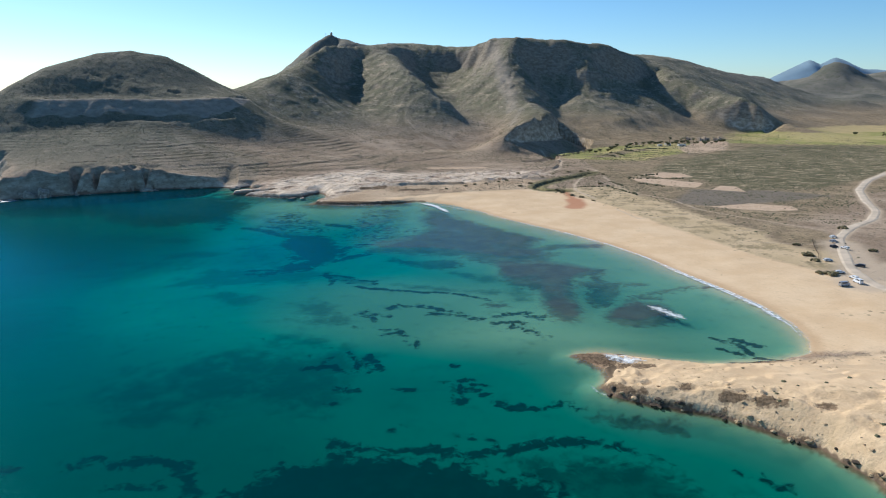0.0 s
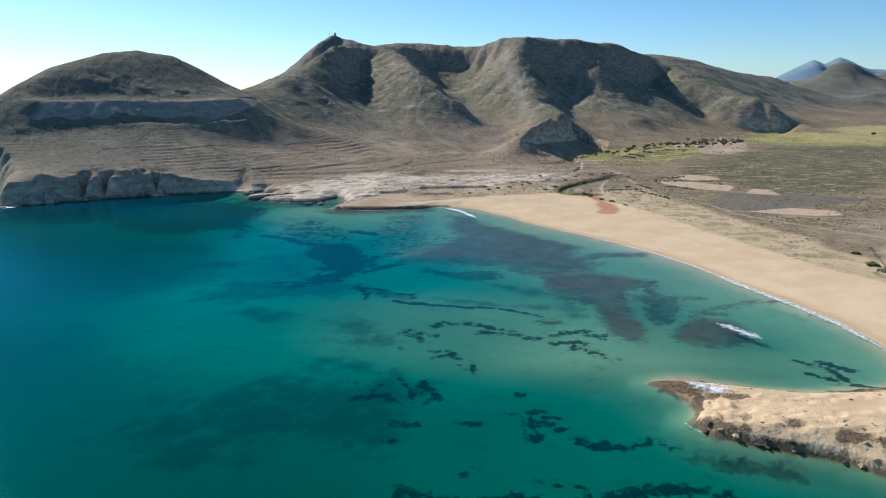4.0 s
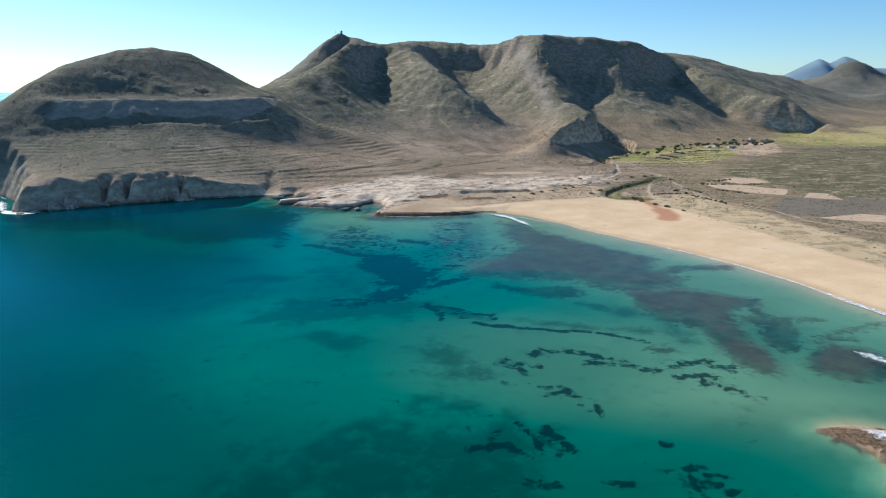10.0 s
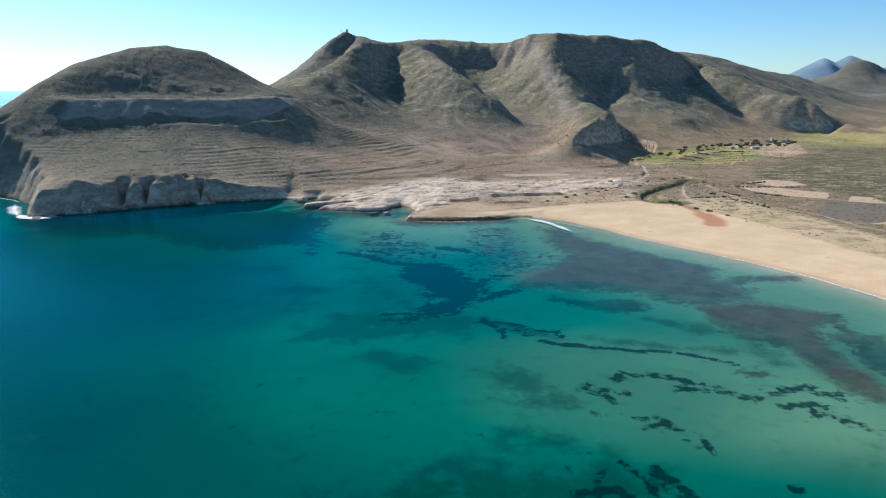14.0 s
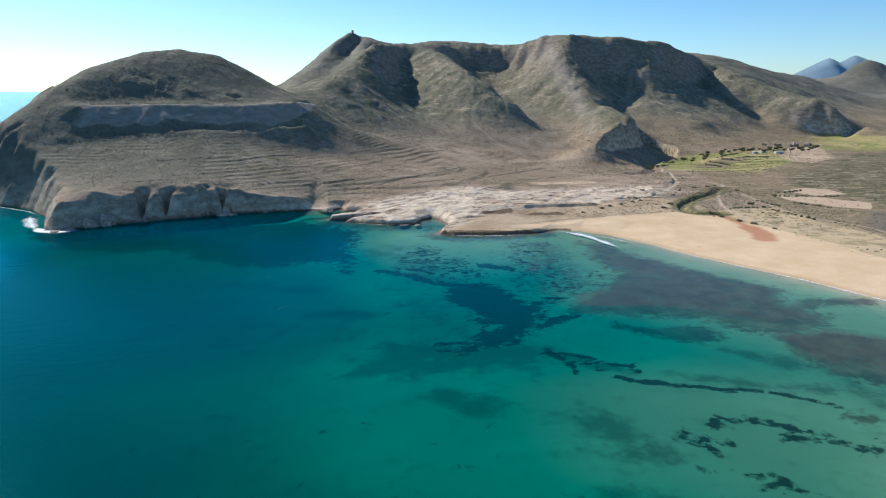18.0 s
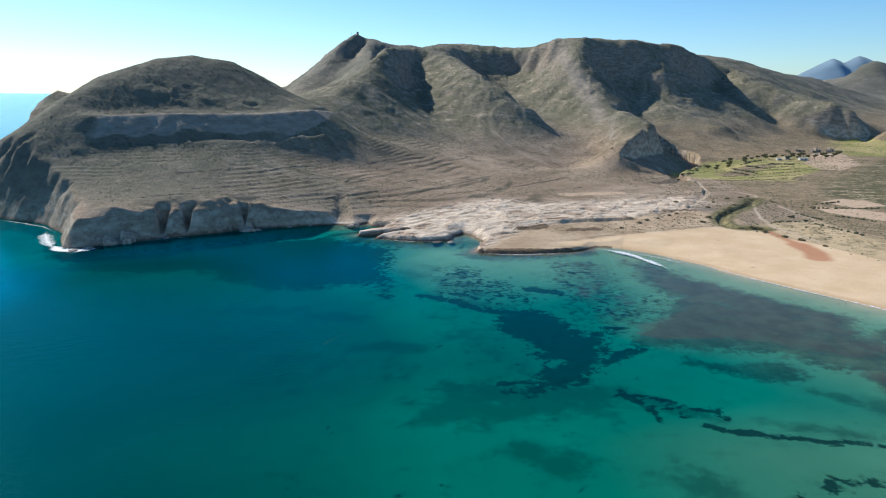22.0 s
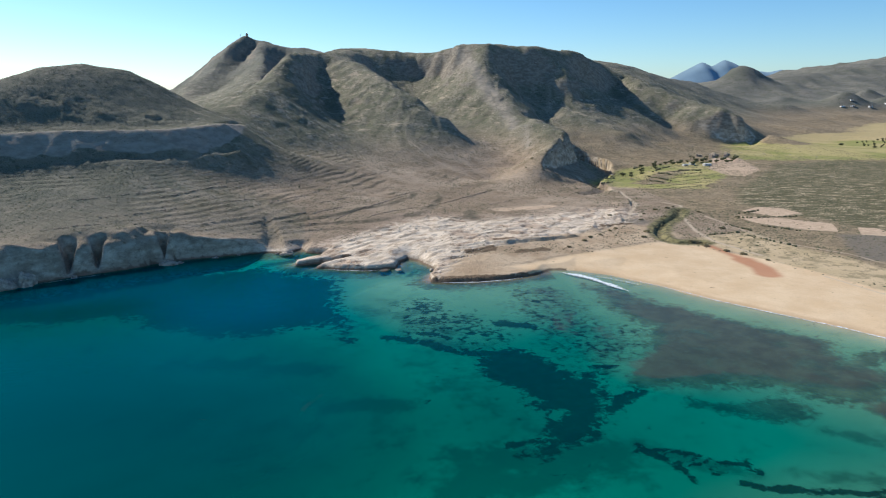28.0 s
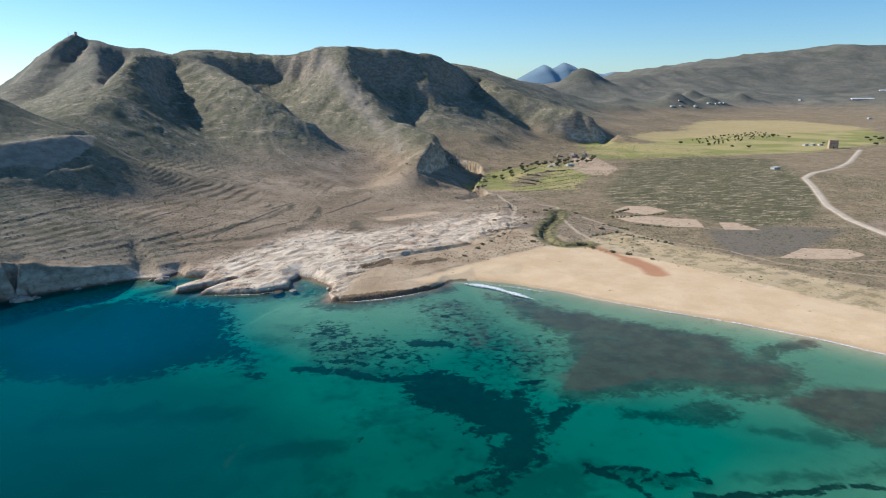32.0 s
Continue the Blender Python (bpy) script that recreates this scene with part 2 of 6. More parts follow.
    col = n.mix(n.edge(bare, n5, 0.7, 0.2), col, n.mix(n.ramp(band, 0.35, 0.65), (0.265, 0.225, 0.175), (0.375, 0.320, 0.250)))
    col = n.mix(n.math("MULTIPLY", n.edge(creek, n3, 0.7, 0.2), 0.85), col, n.mix(n.ramp(n3, 0.42, 0.6), (0.060, 0.062, 0.028), (0.230, 0.205, 0.085)))
    # brown rock patches, and the undercut's shade painted along the shore
    col = n.mix(n.math("MULTIPLY", n.edge(stain_shade, n3, 2.4, 0.15), 0.9), col, n.mix(n.ramp(n4, 0.35, 0.65), (0.075, 0.050, 0.030), (0.220, 0.150, 0.090)))
    # weed and wet stone along the rocky waterline
    col = n.mix(n.math("MULTIPLY", n.edge(tide, n3, 0.7, 0.2), 0.9), col, n.mix(n3, (0.055, 0.042, 0.028), (0.155, 0.110, 0.068)))
    # the sea bed
    clean = n.mix(n.ramp(n1, 0.35, 0.7), (0.36, 0.33, 0.235), (0.47, 0.425, 0.31))
    clean = n.mix(n.ramp(n2, 0.5, 0.75, 0, 0.45), clean, (0.30, 0.30, 0.22))
    clean = n.mix(n.math("MULTIPLY", n.edge(soft, n5, 2.8, 0.4), 0.6), clean, (0.080, 0.085, 0.062))
    ragged = n.math("MULTIPLY_ADD", n.noise(0.34, 3, 0.5, warp=0.6), 0.55, n.math("MULTIPLY", n.noise(0.11, 4, 0.55, warp=0.8), 0.45))
    silt = n.mix(n.ramp(n5, 0.36, 0.66), (0.105, 0.050, 0.034), (0.330, 0.185, 0.130))
    clean = n.mix(n.math("MULTIPLY", n.edge(reef, ragged, 2.6, 0.3), 0.80), clean, silt)
    weed = n.mix(n.ramp(n3, 0.42, 0.72), (0.005, 0.010, 0.009), (0.032, 0.040, 0.030))
    clean = n.mix(n.math("MULTIPLY", n.edge(grass, ragged, 2.5, 0.17), 0.86), clean, weed)
    col = n.mix(wet, col, clean)
    relief = n.math("ADD", n.math("MULTIPLY", n3, 1.0), n.math("MULTIPLY", n4, 0.35))
    smooth = n.math("SUBTRACT", 1.0, n.math("MULTIPLY", n.math("MULTIPLY", sandy, n.math("MULTIPLY_ADD", crust, -0.55, 1.0)), n.math("SUBTRACT", 0.92, n.math("MULTIPLY", steep, 0.6))))
    n.bump(n.math("MULTIPLY", n.math("MULTIPLY", relief, smooth), n.math("MULTIPLY_ADD", wet, -0.85, 1.0)), 1.0, 0.9)
    return n.done(col, 0.95, 0.0, 0.12)


def water_material():
    n = Nodes("sea_water")
    depth, sea_blue, turbid, foam = n.attr("water")
    tint = n.mix(n.ramp(depth, 0.0, 0.07), (0.85, 0.92, 0.86), (0.31, 0.72, 0.67))
    tint = n.mix(n.ramp(depth, 0.04, 0.22), tint, (0.008, 0.40, 0.425))
    tint = n.mix(n.ramp(depth, 0.18, 0.42), tint, (0.002, 0.195, 0.202))
    tint = n.mix(n.ramp(depth, 0.38, 0.9), tint, (0.001, 0.10, 0.11))
    drift = n.noise(0.006, 4, 0.5, warp=0.6)
    # bluer by mask: deep water, and some sky reflection put into the tint
    blue = n.mix(n.ramp(depth, 0.1, 0.6), (0.006, 0.46, 0.62), (0.001, 0.21, 0.33))
    tint = n.mix(n.ramp(n.math("MULTIPLY_ADD", n.math("SUBTRACT", drift, 0.5), 0.5, sea_blue), 0.1, 0.95), tint, blue)
    see = n.tree.nodes.new("ShaderNodeBsdfTransparent")
    n.link(tint, see.inputs["Color"])
    body = n.tree.nodes.new("ShaderNodeBsdfDiffuse")
    near = n.mix(n.ramp(drift, 0.3, 0.7), (0.0004, 0.053, 0.052), (0.0006, 0.088, 0.088))
    colour = n.mix(n.ramp(sea_blue, 0.05, 0.95), near, (0.0010, 0.135, 0.232))
    silted = n.ramp(n.math("MULTIPLY_ADD", n.math("SUBTRACT", n.noise(0.035, 7, 0.68, warp=0.6), 0.5), 2.4, turbid), 0.3, 0.9)
    colour = n.mix(silted, colour, n.mix(n.noise(0.05, 5), (0.050, 0.042, 0.030), (0.098, 0.080, 0.056)))
    n.link(colour, body.inputs["Color"])
    hold = n.tree.nodes.new("ShaderNodeMixShader")
    n.link(n.math("MAXIMUM", n.ramp(depth, 0.04, 0.8, 0.0, 0.66), n.math("MULTIPLY", silted, 0.5)), hold.inputs[0])
    n.link(see.outputs[0], hold.inputs[1])
    n.link(body.outputs[0], hold.inputs[2])
    gloss = n.tree.nodes.new("ShaderNodeBsdfGlossy")
    gloss.inputs["Roughness"].default_value = 0.12
    fresnel = n.tree.nodes.new("ShaderNodeFresnel")
    fresnel.inputs["IOR"].default_value = 1.33
    ripple = n.tree.nodes.new("ShaderNodeBump")
    ripple.inputs["Strength"].default_value, ripple.inputs["Distance"].default_value = 0.16, 0.4
    waves = n.math("ADD", n.noise(0.5, 3, 0.6, stretch=(1, 1.8, 1, 25)), n.math("MULTIPLY", n.noise(0.12, 2, 0.5, stretch=(1, 2.2, 1, 25)), 1.6))
    n.link(waves, ripple.inputs["Height"])
    for s in (gloss, fresnel):
        n.link(ripple.outputs["Normal"], s.inputs["Normal"])
    n.link(n.mix(n.ramp(fresnel.outputs[0], 0.3, 0.75), (0.18, 0.80, 1.0), (0.72, 0.92, 1.0)), gloss.inputs["Color"])
    top = n.tree.nodes.new("ShaderNodeMixShader")
    n.link(n.math("MULTIPLY", fresnel.outputs[0], n.math("MULTIPLY_ADD", fresnel.outputs[0], 0.6, 0.43)), top.inputs[0])
    n.link(hold.outputs[0], top.inputs[1])
    n.link(gloss.outputs[0], top.inputs[2])
    n.link(top.outputs[0], n.out.inputs["Surface"])
    return n.mat


def foam_material():
    n = Nodes("sea_foam")
    froth = n.noise(0.55, 6, 0.7)
    fade = n.attr("fade")[0]
    clear = n.tree.nodes.new("ShaderNodeBsdfTransparent")
    mixer = n.tree.nodes.new("ShaderNodeMixShader")
    n.link(n.ramp(n.math("MULTIPLY_ADD", fade, 0.9, n.math("SUBTRACT", froth, 0.9)), 0.16, 0.62), mixer.inputs[0])
    n.link(clear.outputs[0], mixer.inputs[1])
    n.done(n.mix(froth, (0.72, 0.76, 0.76), (0.88, 0.9, 0.9)), 0.6)
    n.link(n.bsdf.outputs[0], mixer.inputs[2])
    n.link(mixer.outputs[0], n.out.inputs["Surface"])
    return n.mat


def leaf_material(name, dark, light):
    n = Nodes(name)
    col = n.mix(n.island, dark, light)
    col = n.mix(n.ramp(n.noise(1.6, 3), 0.4, 0.7, 0, 0.5), col, dark)
    return n.done(col, 0.9, 0, 0.15)


M_GROUND, M_WATER, M_FOAM = ground_material(), water_material(), foam_material()
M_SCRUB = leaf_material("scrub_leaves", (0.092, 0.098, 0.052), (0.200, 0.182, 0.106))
M_LEAF = leaf_material("tree_leaves", (0.062, 0.068, 0.032), (0.140, 0.140, 0.070))
M_BUSH = leaf_material("bush_leaves", (0.125, 0.112, 0.056), (0.260, 0.215, 0.118))
M_BARK = plain("bark", (0.14, 0.10, 0.07), 0.95)
M_STONE = plain("dry_stone", (0.34, 0.265, 0.195), 0.95, vary=0.45, scale=0.8, grain=5)
M_BOULDER = plain("shore_boulder", (0.40, 0.325, 0.25), 0.92, vary=0.45, scale=0.5, grain=3, bump=0.6)
M_SHELF = plain("shelf_stone", (0.62, 0.51, 0.39), 0.95, vary=0.3, scale=0.6, grain=4)
M_CRUST = plain("cape_stone", (0.54, 0.39, 0.225), 0.95, vary=0.4, scale=0.6, grain=4, bump=0.6)
M_REEF = plain("tidal_rock", (0.085, 0.062, 0.042), 0.8, vary=0.5, scale=0.4, grain=2.5, bump=0.6)
M_GRAVEL = plain("gravel", (0.58, 0.475, 0.35), 0.95, vary=0.16, scale=0.12, grain=1.2)
M_FORT = plain("fort_masonry", (0.50, 0.37, 0.26), 0.9, vary=0.3, scale=0.4, grain=2)
M_WHITE = plain("whitewash", (0.66, 0.63, 0.58), 0.85, vary=0.12, scale=0.3)
M_RUIN = plain("ruin_wall", (0.46, 0.37, 0.28), 0.9, vary=0.3, scale=0.6)
M_ROOF = plain("roof", (0.33, 0.22, 0.16), 0.9)
M_DARK = plain("opening", (0.03, 0.028, 0.025), 0.8, bump=0)
# blue base colour stands in for air haze over the far peaks
M_FAR = plain("haze_blue_slopes", (0.22, 0.31, 0.38), 1.0, vary=0.18, scale=0.004, grain=0.02, bump=0)
M_TYRE = plain("tyre", (0.02, 0.02, 0.02), 0.8, scale=6, bump=0)
M_RIM = plain("rim", (0.45, 0.45, 0.46), 0.35, 0.9, scale=6, bump=0)
M_LAMP = plain("lamp_glass", (0.75, 0.75, 0.72), 0.15, scale=6, bump=0)
M_GLASS = plain("dark_glass", (0.03, 0.035, 0.04), 0.08, scale=4, bump=0)
PAINTS = {"white": plain("white_paint", (0.78, 0.78, 0.77), 0.3, scale=2, vary=0.06, bump=0), "silver": plain("silver_paint", (0.42, 0.43, 0.45), 0.3, 0.4, vary=0.06, bump=0),
          "dark": plain("dark_paint", (0.035, 0.04, 0.05), 0.3, vary=0.1, bump=0), "blue": plain("blue_paint", (0.05, 0.10, 0.22), 0.3, vary=0.1, bump=0)}
# ---- landforms ----
def lattice(x, y, seed):
    h = (x.astype(np.int64) * 374761393 + y.astype(np.int64) * 668265263 + seed * 974634541) & 0xFFFFFFFF
    h = ((h ^ (h >> 13)) * 1274126177) & 0xFFFFFFFF
    return ((h ^ (h >> 16)) & 0xFFFF) / 65535.0


def value_noise(x, y, seed):
    ix, iy = np.floor(x), np.floor(y)
    fx, fy = x - ix, y - iy
    fx, fy = fx * fx * (3 - 2 * fx), fy * fy * (3 - 2 * fy)
    a, b = lattice(ix, iy, seed), lattice(ix + 1, iy, seed)
    c, d = lattice(ix, iy + 1, seed), lattice(ix + 1, iy + 1, seed)
    return (a * (1 - fx) + b * fx) * (1 - fy) + (c * (1 - fx) + d * fx) * fy


def fbm(x, y, size, octaves=4, seed=1, ridged=False):
    total, amp, norm = 0.0, 1.0, 0.0
    for k in range(octaves):
        v = value_noise(x / size, y / size, seed + k * 7)
        total = total + amp * ((1 - np.abs(2 * v - 1)) if ridged else v)
        norm += amp
        amp, size = amp * 0.5, size * 0.49
    return total / norm


def step(v, lo, hi):
    u = np.clip((v - lo) / (hi - lo), 0, 1)
    return u * u * (3 - 2 * u)


def capsules(x, y, shapes):
    """Signed distance to a union of round-ended strokes (x0, y0, x1, y1, radius)."""
    best = np.full(x.shape, 1e6)
    for ax, ay, bx, by, r in shapes:
        dx, dy = bx - ax, by - ay
        u = np.clip(((x - ax) * dx + (y - ay) * dy) / max(dx * dx + dy * dy, 1e-6), 0, 1)
        best = np.minimum(best, np.hypot(x - ax - u * dx, y - ay - u * dy) - r)
    return best


def strokes(points, r):
    return [(*a, *b, r) for a, b in zip(points[:-1], points[1:])]


def inside(x, y, corners):
    """Signed distance to a polygon, negative inside."""
    hit = np.zeros(x.shape, bool)
    best = np.full(x.shape, 1e6)
    for (ax, ay), (bx, by) in zip(corners, corners[1:] + corners[:1]):
        cross = ((ay > y) != (by > y)) & (x < (bx - ax) * (y - ay) / (by - ay + 1e-9) + ax)
        hit ^= cross
        dx, dy = bx - ax, by - ay
        u = np.clip(((x - ax) * dx + (y - ay) * dy) / max(dx * dx + dy * dy, 1e-6), 0, 1)
        best = np.minimum(best, np.hypot(x - ax - u * dx, y - ay - u * dy))
    return np.where(hit, -best, best)


# The shore, from behind the eastern cape round the bay to the open coast: x, y and how steeply the land rises from it.
SHORE_CAPE = [(2600, -3000, .5), (1200, -900, .5), (600, -300, .5), (320, -60, .6), (200, 40, .8), (140, 95, .9), (116, 116, .8), (101, 131, .8), (98, 140, .8),
              (94, 150, .75), (85, 160, .7), (73, 168, .7), (60, 174, .7), (51, 179, .6), (48, 184, .7), (52, 192, .3), (52, 199, .12), (47, 206, .08), (45, 211, .08), (52, 213, .08), (60, 211.5, .2), (66, 208.5, .3)]
SHORE_BEACH = [(75, 206, .4), (86, 204, .4), (100, 205, .3), (114, 209, .15), (123, 214, .07), (129, 228, .06), (131, 243, .06), (129, 266, .06), (122, 292, .06),
               (112, 322, .06), (104, 350, .06), (91, 381, .06), (72, 413, .06), (54, 437, .06), (37, 461, .06), (22, 488, .06), (2, 516, .06), (-14, 529, .1), (-29, 533, .3)]
SHORE_SHELF = [(-46, 524, .25), (-60, 519, .25), (-79, 516, .25), (-95, 517, .3), (-105, 520, .3), (-103, 532, .5), (-99, 541, .9), (-101, 556, .5), (-106, 570, .4),
               (-112, 577, .35), (-118, 570, .4), (-121, 555, .4), (-140, 551, .5), (-156, 556, .7), (-171, 561, .8), (-160, 571, .9), (-147, 577, .9), (-158, 575, .9),
               (-183, 569, .8), (-184, 574, .8), (-168, 588, .7), (-165, 599, .8), (-178, 604, .9), (-181, 614, .6), (-191, 604, .3)]
SHORE_CLIFF = [(-203, 608, .3), (-222, 605, 1.6), (-236, 600, 3.6), (-252, 595, 4.4), (-268, 586, 4.4), (-284, 576, 4.2), (-302, 567, 4.4), (-316, 558, 2.8), (-325, 552, 1.9), (-334, 546, 1.4), (-346, 532, 1.2), (-357, 527, 1.0), (-364, 532, 1.6), (-376, 552, 1.9), (-387, 574, 1.9),
               (-413, 604, 1.9), (-434, 617, 1.9), (-466, 632, 1.9), (-520, 665, 1.9), (-545, 720, 1.5)]
SHORE_OPEN = [(-560, 800, 1), (-570, 950, 1), (-640, 1080, 2), (-760, 1200, 3), (-840, 1260, 3), (-870, 1320, 3), (-800, 1420, .8), (-720, 1600, .8), (-760, 2000, .8),
              (-900, 2500, .8), (-1100, 3200, .5), (-1500, 4900, .5)]
SHORE = SHORE_CAPE + SHORE_BEACH + SHORE_SHELF + SHORE_CLIFF + SHORE_OPEN
LAND = [(x, y) for x, y, _ in SHORE] + [(5200, 5200), (5200, -3200)]

# Crests, benches, gullies and feet of the landforms: x, y, height.
CREST_DOME = [(-462, 640, 40), (-456, 690, 74), (-453, 720, 90), (-450, 770, 107), (-436, 800, 116), (-419, 830, 125), (-390, 857, 130), (-351, 865, 124), (-323, 875, 110), (-296, 890, 93), (-284, 925, 84), (-310, 1000, 84)]
BENCH_BACK = [(-424, 703, 77), (-385, 728, 77), (-358, 738, 77), (-299, 764, 76), (-262, 812, 78), (-250, 850, 77)]
BENCH_EDGE = [(-420, 690, 75), (-381, 714, 76), (-354, 724, 76), (-293, 751, 75), (-254, 800, 77), (-243, 832, 74)]
BENCH_FOOT = [(-424, 676, 65), (-376, 699, 61), (-347, 706, 59), (-318, 711, 58), (-277, 735, 58), (-245, 763, 58), (-228, 802, 61), (-224, 830, 63)]
CLIFF_TOP = [(-430, 640, 40), (-395, 600, 26), (-368, 560, 18), (-352, 552, 19), (-322, 576, 21), (-297, 588, 21), (-266, 608, 18), (-238, 618, 14), (-206, 622, 8), (-180, 624, 6)]
CLIFF_LIP = [(-372, 556, 17), (-352, 540, 17), (-334, 554, 18), (-318, 566, 19), (-300, 577, 19), (-284, 584, 18), (-266, 598, 17), (-250, 602, 15), (-238, 608, 12)]
BLUFF_LIP = [(152, 1003, 32), (133, 954, 27), (108, 896, 20), (89, 863, 12)]
VALLEY_WEST = [(-275, 1120, 92), (-290, 1250, 84), (-280, 1400, 84), (-258, 1600, 88), (-236, 1780, 100), (-215, 1950, 140)]
PEAK_RIDGE = [(-372, 2330, 238), (-356, 2200, 205), (-334, 2000, 160), (-315, 1800, 122), (-300, 1600, 96)]
RIDGE_FOOT = [(-310, 2270, 180), (-300, 2150, 150), (-286, 1980, 114), (-272, 1800, 90)]
PEAK_FACE = [(-446, 1890, 90), (-440, 2075, 130), (-420, 2228, 171), (-394, 2362, 224)]
DOME_FACE = [(-432, 752, 103), (-402, 786, 112), (-358, 806, 108), (-318, 822, 98), (-288, 852, 89)]
SLOPE_LOW = [(-400, 650, 44), (-330, 640, 36), (-258, 640, 24), (-190, 670, 17), (-120, 690, 13), (-40, 740, 8)]
SLOPE_MID = [(-300, 690, 45), (-256, 700, 37), (-200, 760, 31), (-130, 820, 23), (-56, 908, 21), (17, 903, 8)]
SLOPE_HIGH = [(-235, 860, 58), (-190, 900, 46), (-110, 950, 37), (-27, 967, 30), (40, 970, 20)]
SPUR_WEST = [(-124, 1900, 191), (-170, 1500, 172), (-216, 1223, 157), (-229, 1100, 129), (-234, 1060, 118), (-252, 990, 100), (-276, 955, 87)]
GULLY_WEST = [(-172, 1330, 142), (-176, 1250, 116), (-174, 1180, 96), (-162, 1100, 75), (-138, 1037, 57), (-100, 970, 40)]
SPUR_MID = [(-100, 1520, 170), (-130, 1400, 162), (-84, 1192, 122), (-43, 1110, 92), (-7, 1070, 68), (15, 1040, 40), (30, 1000, 27)]
SCARP_MID = [(-88, 1400, 124), (-74, 1320, 108), (-50, 1230, 84), (-24, 1150, 65), (6, 1085, 48)]
GULLY_MID = [(-2, 1440, 112), (-12, 1380, 94), (-6, 1290, 78), (16, 1217, 60), (45, 1130, 46), (55, 1050, 34), (58, 950, 17)]
HEAD_MID = [(-84, 1470, 138), (-40, 1478, 128), (0, 1482, 128), (40, 1448, 136), (60, 1400, 140)]
HEAD_RIM = [(-100, 1520, 170), (-40, 1526, 171), (8, 1524, 174), (40, 1490, 177), (66, 1440, 180)]
SPUR_EAST = [(66, 1440, 182), (99, 1395, 174), (112, 1300, 122), (104, 1200, 86), (100, 1165, 75), (128, 1095, 64), (140, 1030, 53), (132, 1003, 52), (110, 955, 48), (84, 902, 39), (68, 872, 28), (68, 850, 12)]
BLUFF_FOOT = [(192, 988, 8), (167, 976, 10), (150, 943, 10), (129, 884, 9), (101, 848, 8)]
BOWL = [(162, 1376, 122), (160, 1332, 92), (172, 1290, 72), (170, 1230, 54), (174, 1150, 37), (190, 1060, 17)]
RIB = [(262, 1392, 138), (250, 1358, 106), (242, 1310, 80), (228, 1250, 66), (222, 1160, 40), (225, 1090, 18)]
BOWL_EAST = [(312, 1428, 114), (318, 1392, 96), (380, 1300, 50), (330, 1200, 22)]
SCARP_FOOT = [(162, 1376, 122), (212, 1384, 120), (262, 1392, 138), (312, 1428, 114), (366, 1490, 108), (420, 1560, 108)]
RIM = [(-502, 1900, 102), (-492, 2100, 147), (-467, 2250, 192), (-430, 2400, 265), (-323, 2350, 232), (-178, 2200, 203), (-124, 1900, 184), (-19, 1650, 175), (23, 1550, 175), (66, 1440, 180),
       (126, 1410, 185), (213, 1440, 180), (322, 1495, 170), (434, 1650, 153), (605, 1930, 163), (797, 2150, 137), (986, 2300, 121), (1120, 2330, 70)]
SPUR_FAR = [(434, 1650, 153), (449, 1507, 114), (490, 1420, 84), (532, 1327, 66), (590, 1270, 28)]
SPUR_FAR_SIDE = [(440, 1380, 45), (480, 1290, 20), (620, 1300, 14), (660, 1420, 28), (620, 1600, 70)]
PLATEAU = [(60, 1520, 177), (112, 1462, 182), (170, 1480, 180), (22, 1640, 174), (240, 1530, 175), (-20, 1720, 176), (330, 1570, 166), (130, 1424, 185), (90, 1455, 183)]
RIM_REAR = [(-350, 2550, 200), (-230, 2420, 186), (-110, 2220, 176), (-30, 2000, 168), (60, 1850, 164), (160, 1760, 160)]
RIM_BACK = [(1000, 1900, 30), (820, 1800, 60), (700, 1600, 40), (780, 1500, 14)]
WEST_FACE = [(-420, 1400, 68), (-330, 1150, 84), (-420, 1050, 60), (-560, 1900, 62), (-572, 2100, 88), (-568, 2250, 115), (-540, 2400, 170)]
CAPE_BACK = [(-700, 1340, 75), (-760, 1325, 86), (-804, 1321, 95), (-835, 1290, 60)]
SEA_SIDE = [(-520, 760, 40), (-540, 900, 30), (-600, 1100, 30), (-640, 1700, 30), (-700, 2100, 40), (-800, 2600, 40)]
CAPE_TOP = [(62, 190, 2.6), (78, 186, 4.2), (98, 180, 5.8), (125, 172, 7.5), (170, 160, 9), (260, 130, 11), (420, 60, 14)]
CAPE_BEACH = [(100, 200, 3.0), (125, 200, 4.0), (160, 215, 4.0), (190, 250, 3.6)]
DUNE = [(150, 260, 2.8), (140, 310, 2.8), (122, 350, 2.7), (100, 400, 2.6), (80, 440, 2.4), (60, 490, 2.0), (40, 520, 2.4), (10, 545, 3)]
SHELF_TOP = [(-170, 592, 3), (-140, 590, 4.5), (-122, 600, 6), (-100, 610, 8), (-80, 590, 7.5), (-60, 575, 6.5), (-20, 590, 6), (20, 620, 5.5), (60, 650, 5)]
SHELF_LOW = [(-80, 540, 3), (-50, 545, 3), (-20, 555, 3)]
PLAIN_A = [(90, 520, 2.2), (80, 570, 2.2), (90, 640, 3), (130, 720, 4), (200, 500, 3), (240, 420, 3.4), (200, 330, 3.6), (190, 290, 3.8), (210, 260, 4.2), (300, 300, 6)]
PLAIN_B = [(150, 800, 6.5), (250, 800, 7), (210, 506, 3), (300, 600, 5), (346, 719, 7), (480, 766, 9), (420, 1100, 10), (646, 1339, 10), (860, 1000, 12), (620, 820, 10), (400, 500, 7), (600, 400, 12)]
